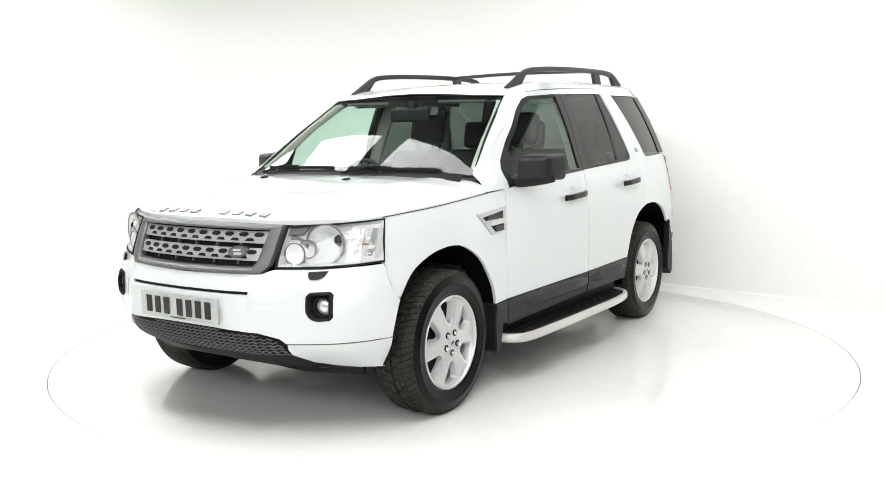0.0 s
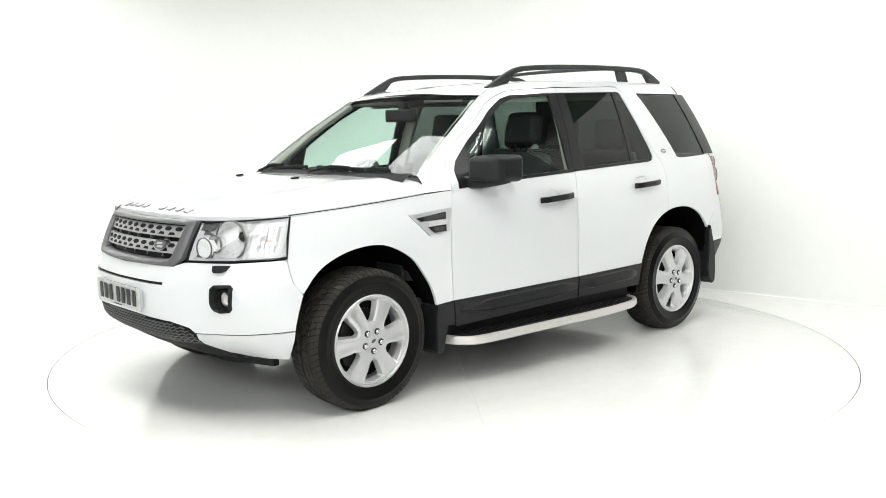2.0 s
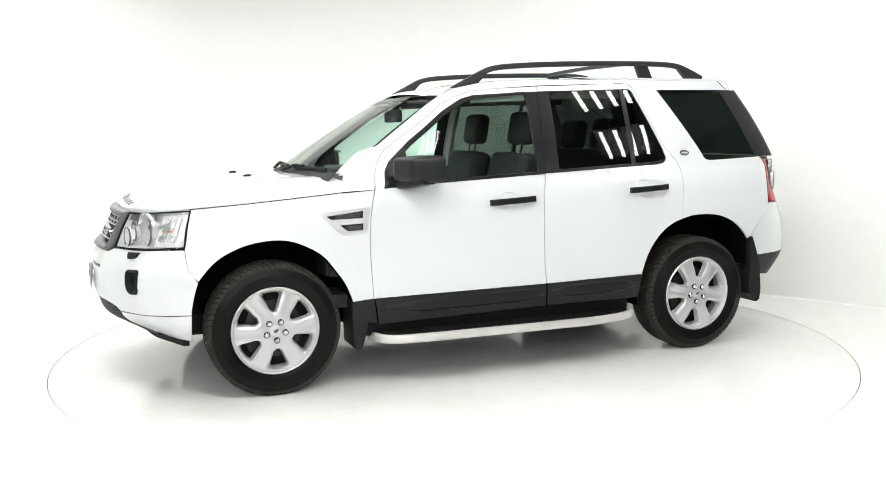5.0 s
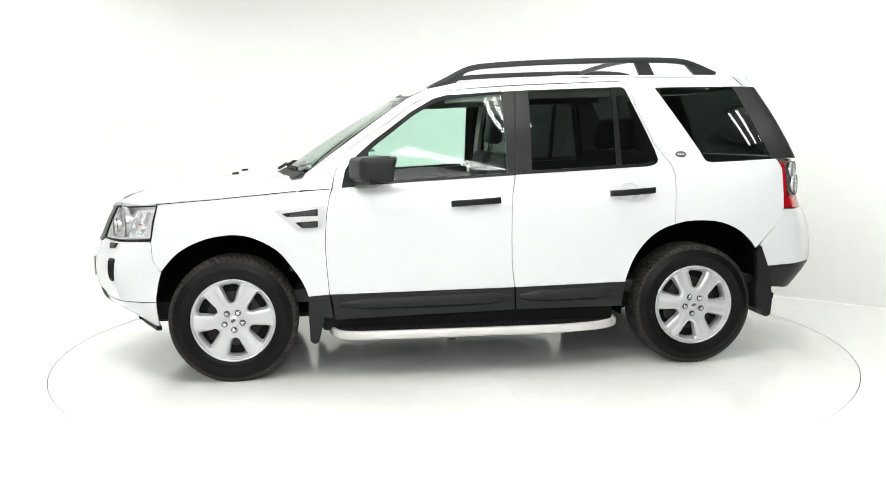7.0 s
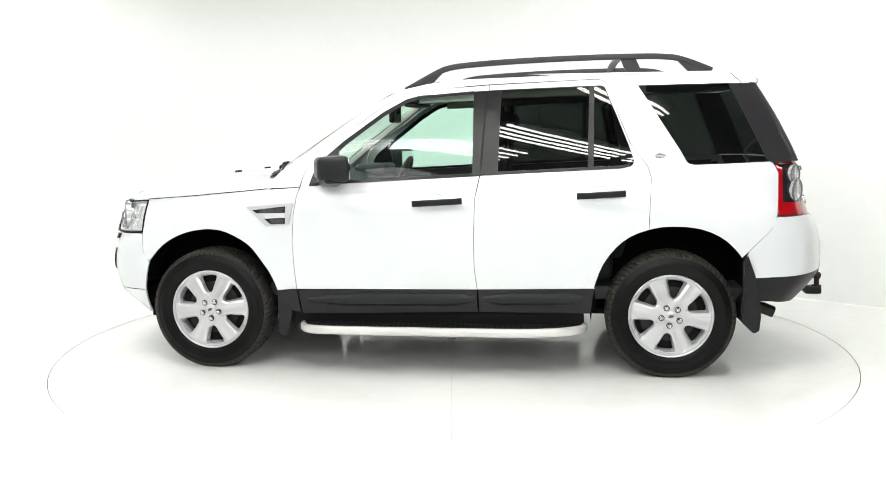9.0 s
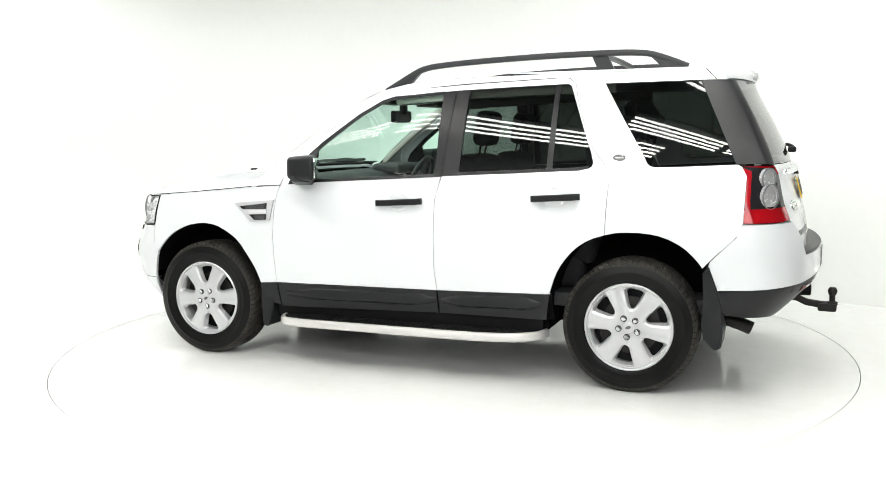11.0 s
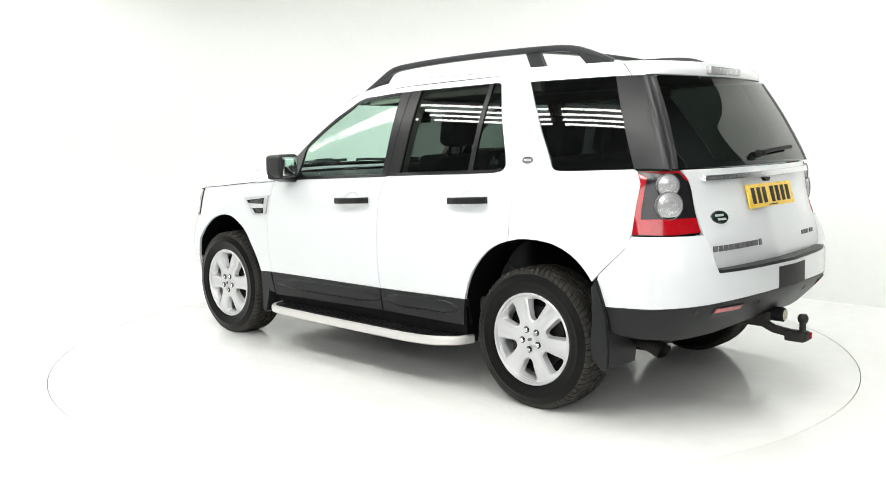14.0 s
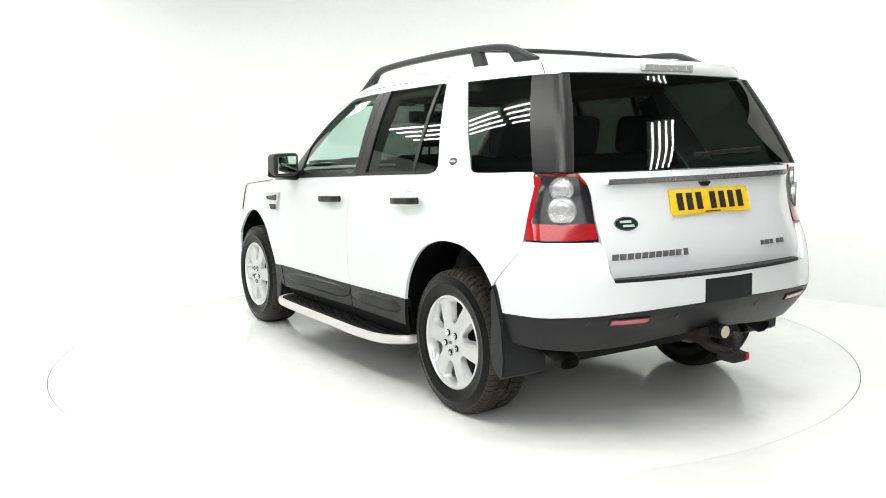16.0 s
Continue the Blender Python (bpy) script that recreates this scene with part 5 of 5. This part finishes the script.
# plain silver bars in place of the lettering on the bonnet's edge
for k in range(9):
    y = -.335 + .082 * k + (.022 if k > 3 else -.014)
    if k == 4:
        continue
    part("bonnet_letter_bar", shell([(2.030 - .12 * y * y, y - .026), (2.030 - .12 * y * y, y + .014), (1.998 - .12 * y * y, y + .022), (1.998 - .12 * y * y, y - .018)], [], [], lambda a, b, d: on_hood(a, b, d - .007), 0, .010), LETTER, car)

# ---- rear end ----
TL = [(.652, .912), (.652, 1.10), (.662, 1.14), (.705, 1.199), (.76, 1.199), (.80, 1.196), (.90, 1.19), (.92, 1.12), (.93, 1.0), (.93, .908), (.78, .905)]


def on_tail(y, z, d):
    """The lamp's corner, wrapped onto the side."""
    x = rear_x(y, z)
    lim = float(np.interp(z, [.9, .93, 1.143, 1.2], [-1.888, -1.89, -1.897, -1.868]))
    s = 1 if y > 0 else -1
    if x > lim:
        return Vector((lim, s * (side_y(lim, z) - d), z))
    k = min(1, max(0, (abs(y) - .70) / .15))
    return Vector((x + d * (1 - .6 * k), y - s * d * k, z))


TLY = [.68, .70, .72, .74, .76, .78, .80, .82, .835, .85, .86, .87, .88, .89]
for s in (1, -1):
    put = sub_y(on_tail, s)
    tail = part("tail_lamp", shell(TL, TLY, SIDE_Z, put, .002, .02), DARKLENS, car, "smoked tail lamp with red and clear lenses")
    red = [(.657, .917), (.659, .982)] + [(side_y(-1.912, z) - .002, z) for z in (.981, 1.03, 1.08, 1.13, 1.185)] + [(.90, 1.185), (.92, 1.12), (.93, 1.0), (.93, .914), (.78, .911)]
    part("red_lens", shell(red, TLY, SIDE_Z, sub_y(lambda a, b, d: on_tail(a, b, d - .003), s), 0, .004), RED, tail, "red plastic lens")
    part("red_lens", shell([(.670, 1.150), (.708, 1.194), (.80, 1.192), (.80, 1.184), (.71, 1.184), (.68, 1.147)], TLY, [], sub_y(lambda a, b, d: on_tail(a, b, d - .003), s), 0, .004), RED, tail)
    for y, z, r in ((.768, 1.130, .053), (.776, 1.040, .064)):
        c, q = on_tail(y, z, -.004), on_tail(y + .01, z, -.004) - on_tail(y - .01, z, -.004)
        turn = math.degrees(math.atan2(q.x, q.y))
        bm = bmesh.new()
        lathe(bm, [(.0002, .010), (r * .3, .008), (r * .32, .012), (r * .6, .009), (r * .62, .012), (r * .9, .006), (r, .008), (r, -.01)], 32)
        bmesh.ops.recalc_face_normals(bm, faces=bm.faces)
        lens = part("round_lens", bm, TAILCLEAR, tail, "round clear lens")
        lens.matrix_basis = pose(c.x, s * c.y, c.z, 0, 0, (90 - turn) * 1 if s > 0 else 90 + turn)
        for q, mat in ((1.0, GREY),):
            bm = bmesh.new()
            lathe(bm, [(r * q - .004, .006), (r * q - .003, .0135), (r * q, .0135), (r * q + .001, .006)], 32)
            bmesh.ops.recalc_face_normals(bm, faces=bm.faces)
            part("lens_ring", bm, mat, tail).matrix_basis = lens.matrix_basis.copy()
bm = shell([(-.635, 1.150), (.585, 1.145), (.575, 1.168), (-.625, 1.176)], END_Y, [], lambda a, b, d: on_rear(a, b, d - .022), 0, .03)
part("tailgate_strip", bm, BRIGHT, car, "chrome tailgate strip")
plate("rear_number_plate", flat_rear, -.254, .266, .999, 1.111, PLATEYELLOW, "yellow number plate with plain dark bars", True)
bm = bmesh.new()
box(bm, -2.130, -2.08, -.24, .24, 1.01, 1.09, .004)
part("plate_plinth", bm, WHITE, car)
b = part("rear_badge", flat_on(ellipse(.512, .976, .118, .060), on_rear, .006, .012), CHROME, car, "oval green badge with a bright rim")
part("badge_face", flat_on(ellipse(.512, .976, .106, .050), on_rear, .008, .004), GREENBADGE, b)
for y0, y1, z in ((.49, .545, .985), (.478, .533, .967)):
    part("badge_bar", flat_on(bar(y0, y1, z - .005, z + .005), on_rear, .010, .003), STEEL, b)
for k in range(10):
    y = .60 - .0385 * k
    part("model_letter_bar", flat_on(bar(y - .014, y + .014, .825, .850, -.006), on_rear, .005, .006), GREY, car)
part("model_letter_bar", flat_on(bar(.194, .218, .823, .852), on_rear, .005, .006), GREY, car)
for y in (-.325, -.36, -.395, -.45, -.485):
    part("model_letter_bar", flat_on(bar(y - .012, y + .012, .828, .849), on_rear, .005, .006), GREY, car)
part("lock_button", flat_on([(-.005, 1.14), (.06, 1.14), (.045, 1.122), (.015, 1.122)], on_rear, .02, .025), GLOSSBLACK, car)
bm = bmesh.new()
box(bm, -1.905, -1.84, -.125, .205, 1.648, 1.688, .014, 3)
part("stop_lamp", bm, TAILCLEAR, car, "clear high-level stop lamp")
# tailgate wiper
bm = bmesh.new()
sweep(bm, [(-2.105, .03, 1.262), (-2.10, -.02, 1.268), (-2.085, -.20, 1.277), (-2.055, -.43, 1.282)], rounded(.007, .010, .004, 2))
w = part("rear_wiper", bm, BLACK, car, "black tailgate wiper")
bm = bmesh.new()
box(bm, -2.115, -2.07, .0, .055, 1.245, 1.275, .010, 3)
part("wiper_cap", bm, BLACK, w)
bm = shell([(.632, .729), (.645, .748), (-.57, .748), (-.56, .729)], END_Y, [], lambda a, b, d: Vector((rear_x(a, .72, BODY) + .006 + d, a, b)), 0, .10)
part("bumper_step", bm, CLAD, car, "black ribbed bumper step")
part("tow_cover", shell([(.165, .612), (-.145, .612), (-.145, .718), (.165, .718)], END_Y, [], lambda a, b, d: on_bumper(a, b, d - .002), 0, .012), CLAD, car, "black tow cover panel")
for y0, y1 in ((.648, .458), (-.458, -.648)):
    r = part("reflector", shell(bar(min(y0, y1), max(y0, y1), .545, .575), END_Y, [], lambda a, b, d: on_bumper(a, b, d - .004), 0, .008), INK, car, "red bumper reflector in a black frame")
    part("reflector_face", shell(bar(min(y0, y1) + .008, max(y0, y1) - .008, .550, .570), END_Y, [], lambda a, b, d: on_bumper(a, b, d - .0055), 0, .003), material("pink_reflector", (.45, .06, .07), .25, coat=.8, vary=.06), r)
for y in (.735, .305, -.215, -.735):
    part("parking_sensor", flat_on(ellipse(y, .562, .020, .020, 12), on_bumper, .0015, .004), INK, car)

# tow bar, exhaust
bm = bmesh.new()
sweep(bm, [(-1.95, .06, .43), (-2.08, .06, .43), (-2.17, .06, .43)], rounded(.035, .035, .012, 3))
tow = part("tow_bar", bm, RUST, car, "dark dusty tow bar with a ball hitch")
bm = bmesh.new()
sweep(bm, [(-2.13, .06, .42), (-2.20, .05, .385), (-2.30, .04, .37)], rounded(.022, .018, .006, 3))
part("hitch_arm", bm, RUST, tow)
bm = bmesh.new()
box(bm, -2.362, -2.262, -.012, .082, .338, .386, .014)
part("hitch_plate", bm, RUST, tow)
bm = bmesh.new()
lathe(bm, [(.001, .052), (.016, .05), (.0245, .038), (.026, .026), (.022, .012), (.016, .004), (.016, -.03), (.03, -.034), (.03, -.05)], 24, pose(-2.338, .039, .425, 90, 0, 0))
bmesh.ops.recalc_face_normals(bm, faces=bm.faces)
part("tow_ball", bm, RUST, tow)
bm = bmesh.new()
box(bm, -2.366, -2.350, -.017, .004, .346, .380, .003)
part("hitch_reflector", bm, RED, tow, "small red reflector")
bm = bmesh.new()
lathe(bm, [(.001, .01), (.030, .01), (.036, .004), (.036, -.08), (.05, -.09), (.05, -.15)], 24, pose(-2.215, -.02, .447, 0, 0, 90))
bmesh.ops.recalc_face_normals(bm, faces=bm.faces)
part("tow_socket", bm, BLACK, tow)
bm = bmesh.new()
lathe(bm, [(.001, .012), (.028, .012), (.028, .0)], 24, pose(-2.215, -.02, .447, 0, 0, 90))
part("socket_cap", bm, material("cream_plastic", (.55, .5, .38), .4, vary=.06), tow)
bm = bmesh.new()
sweep(bm, [(-1.6, .62, .40), (-1.82, .655, .375), (-1.88, .66, .358), (-1.935, .665, .338)], rounded(.048, .030, .024, 4), ends=False)
part("exhaust_pipe", bm, RUST, car, "dark oval exhaust tailpipe", angle=60)
bm = bmesh.new()
sweep(bm, [(-1.55, -.62, .40), (-1.82, -.655, .375), (-1.88, -.66, .358), (-1.935, -.665, .338)], rounded(.048, .030, .024, 4), ends=False)
part("exhaust_pipe", bm, RUST, car, "dark oval exhaust tailpipe", angle=60)
bm = bmesh.new()
box(bm, -1.86, -1.62, -.45, .40, .37, .45, .03, 3)
part("silencer", bm, RUST, car)

# ---- screen wipers, bonnet jets ----
for ys, a, b in (((.62, .05), 1.0, 0), ((-.05, -.62), 1.0, 0)):
    bm = bmesh.new()
    p = []
    for k in range(9):
        u = (ys[0] + (ys[1] - ys[0]) * k / 8) / .8
        p.append(screen_point(u, .03 + .006 * math.sin(k), -.012))
    sweep(bm, p, rounded(.006, .010, .004, 2))
    w = part("screen_wiper", bm, BLACK, car, "black windscreen wiper")
    bm = bmesh.new()
    e = screen_point(ys[1] / .8, -.02, -.01)
    sweep(bm, [Vector((e.x + .03, ys[1], hood_z(1.04, ys[1]) + .012)), p[6] + Vector((.01, 0, .012)), p[4] + Vector((.004, 0, .012))], rounded(.010, .007, .004, 2))
    part("wiper_arm", bm, BLACK, w)
bm = bmesh.new()
g = []
for k in range(25):
    u = -1 + k / 12
    q = screen_point(u * .93, .0, 0)
    hx = q.x + .055
    g.append([bm.verts.new(v) for v in (q + Vector((-.02, 0, .012)), q + Vector((.02, 0, -.004)), Vector((hx + .02, q.y, hood_z(min(hx + .02, 1.1), q.y) - .012)))])
for a, b in zip(g, g[1:]):
    for i in range(2):
        bm.faces.new((a[i], b[i], b[i + 1], a[i + 1]))
bmesh.ops.recalc_face_normals(bm, faces=bm.faces)
part("scuttle_panel", bm, BLACK, car, "black scuttle grille")
for y in (.292, -.292):
    bm = bmesh.new()
    box(bm, -.022, .022, -.012, .012, -.006, .008, .006, 2)
    part("washer_jet", bm, BLACK, car).matrix_basis = pose(1.355, y, hood_z(1.355, y) + .001, 0, 4, 0)

# ---- cabin ----
def soft(bm, x0, x1, y0, y1, z0, z1, r, m=None):
    return box(bm, x0, x1, y0, y1, z0, z1, r, 4, m)


cabin_floor = bmesh.new()
box(cabin_floor, -1.95, 1.0, -.80, .80, .42, .50, .02)
part("cabin_floor", cabin_floor, DASH, car)
for s in (1, -1):
    for x0, x1 in ((.72, -.24), (-.26, -1.12), (-1.14, -1.8)):
        bm = shell([(x0, .88), (x1, .88), (x1, 1.13 if x1 > -1 else 1.165), (x0, 1.085 if x0 > 0 else 1.13)], SIDE_X[::3], SIDE_Z[::3], lambda a, b, d: on_side(a, b, d + .06), 0, .02)
        part("door_card", bm if s > 0 else mirrored(bm), DASH if x0 > -1 else SEATCLOTH, car)
bm = bmesh.new()
g = []
for x in (.27, .1, -.2, -.6, -1.0, -1.4, -1.7):
    w = side_y(min(x, .25), 1.62) - .05
    g.append([bm.verts.new((x, w * f / 6, roof_z(x, f / 6) - .045)) for f in range(-6, 7)])
for a, b in zip(g, g[1:]):
    for i in range(12):
        bm.faces.new((a[i], b[i], b[i + 1], a[i + 1]))
part("headlining", bm, TRIMLIGHT, car)
for s in (1, -1):
    for pts, mat, r in (([(.86, 1.16), (.57, 1.38), (.30, 1.56)], TRIMLIGHT, .022), ([(-.31, 1.14), (-.32, 1.35), (-.34, 1.575)], TRIMLIGHT, .045), ([(-1.12, 1.16), (-1.08, 1.35), (-1.035, 1.56)], DASH, .05), ([(.1, 1.575), (-.5, 1.60), (-1.2, 1.61)], TRIMLIGHT, .03)):
        bm = bmesh.new()
        sweep(bm, [(x, s * (side_y(x, z) - .055), z) for x, z in smooth_line(pts, 1)], rounded(.018, r, .012, 2))
        part("pillar_lining", bm, mat, car)
bm = bmesh.new()
prof = [(1.02, .60), (1.03, 1.08), (.92, 1.118), (.70, 1.125), (.56, 1.10), (.50, 1.04), (.50, .92), (.62, .74), (.66, .58)]
a = [bm.verts.new((x, .79, z)) for x, z in prof]
b = [bm.verts.new((x, -.79, z)) for x, z in prof]
for i in range(len(prof) - 1):
    bm.faces.new((a[i], a[i + 1], b[i + 1], b[i]))
bm.faces.new(a)
bm.faces.new(b[::-1])
bmesh.ops.recalc_face_normals(bm, faces=bm.faces)
bmesh.ops.bevel(bm, geom=[e for e in bm.edges if e.calc_face_angle(0) > .3], offset=.02, segments=2, affect="EDGES")
part("dashboard", bm, DASH, car, "dark plastic dashboard")
bm = bmesh.new()
soft(bm, .48, .70, -.58, -.20, 1.09, 1.165, .03)
part("instrument_hood", bm, DASH, car)
bm = bmesh.new()
lathe(bm, [(.165 + .016 * math.cos(2 * math.pi * k / 10), .016 * math.sin(2 * math.pi * k / 10)) for k in range(10)], 40, closed=True)
for a in (0, 180, 270):
    box(bm, 0, .155, -.010, .010, -.022, .022, .006, 2, pose(0, 0, 0, 0, a, 0))
lathe(bm, [(.001, .02), (.055, .016), (.06, -.02)], 24)
bmesh.ops.transform(bm, matrix=pose(.40, -.38, 1.05, 0, 0, 0) @ pose(0, 0, 0, 0, -24, 0) @ pose(0, 0, 0, 0, 0, 90), verts=bm.verts)
bmesh.ops.recalc_face_normals(bm, faces=bm.faces)
part("steering_wheel", bm, DASH, car, "dark three-spoke steering wheel")


def seat(x, y, width, mat):
    bm = bmesh.new()
    soft(bm, x - .05, x + .46, y - width / 2, y + width / 2, .50, .70, .06)
    part("seat_cushion", bm, mat, car)
    bm = bmesh.new()
    soft(bm, -.07, .07, -width / 2, width / 2, 0, .62, .06, pose(x - .03, y, .64, 0, -14, 0))
    part("seat_back", bm, mat, car)
    n = 1 if width < .7 else 3
    for k in range(n):
        yy = y + (k - (n - 1) / 2) * .44
        bm = bmesh.new()
        soft(bm, -.05, .05, -.13, .13, .0, .21, .05, pose(x - .205, yy, 1.295 if n == 1 else 1.25, 0, -10, 0))
        h = part("headrest", bm, mat, car)
        for q in (-.05, .05):
            bm = bmesh.new()
            sweep(bm, [(x - .175, yy + q, 1.20), (x - .20, yy + q, 1.31)], rounded(.006, .006, .004, 2))
            part("headrest_post", bm, BLACK, h)


seat(-.15, .37, .50, SEATCLOTH)
seat(-.15, -.37, .50, SEATCLOTH)
seat(-.98, 0, 1.32, SEATCLOTH)
bm = bmesh.new()
soft(bm, .35, .385, -.14, .14, 1.445, 1.525, .016)
part("rear_view_mirror", bm, BLACK, car, "black interior mirror")
bm = bmesh.new()
box(bm, .33, .37, -.03, .03, 1.50, 1.575, .012)
part("mirror_stalk", bm, BLACK, car)
for y in (.36, -.36):
    bm = bmesh.new()
    soft(bm, .20, .34, y - .17, y + .17, 1.555, 1.575, .008, pose(0, 0, 0))
    part("sun_visor", bm, SEATGREY, car)


# ---- motion: the turntable and the car on it turn together ----
TURN = [(0.0, 237.12), (4.0, 208.65), (8.0, 180.12), (12.0, 151.49), (16.0, 122.79)]
OFFSET = pose(0.00278, -0.05364, 0.0)


def motions():
    walk(turntable, [(t, pose(0, 0, 0, 0, 0, a - 180)) for t, a in TURN])
    walk(car, [(t, pose(0, 0, 0, 0, 0, a) @ OFFSET) for t, a in TURN])


motions()
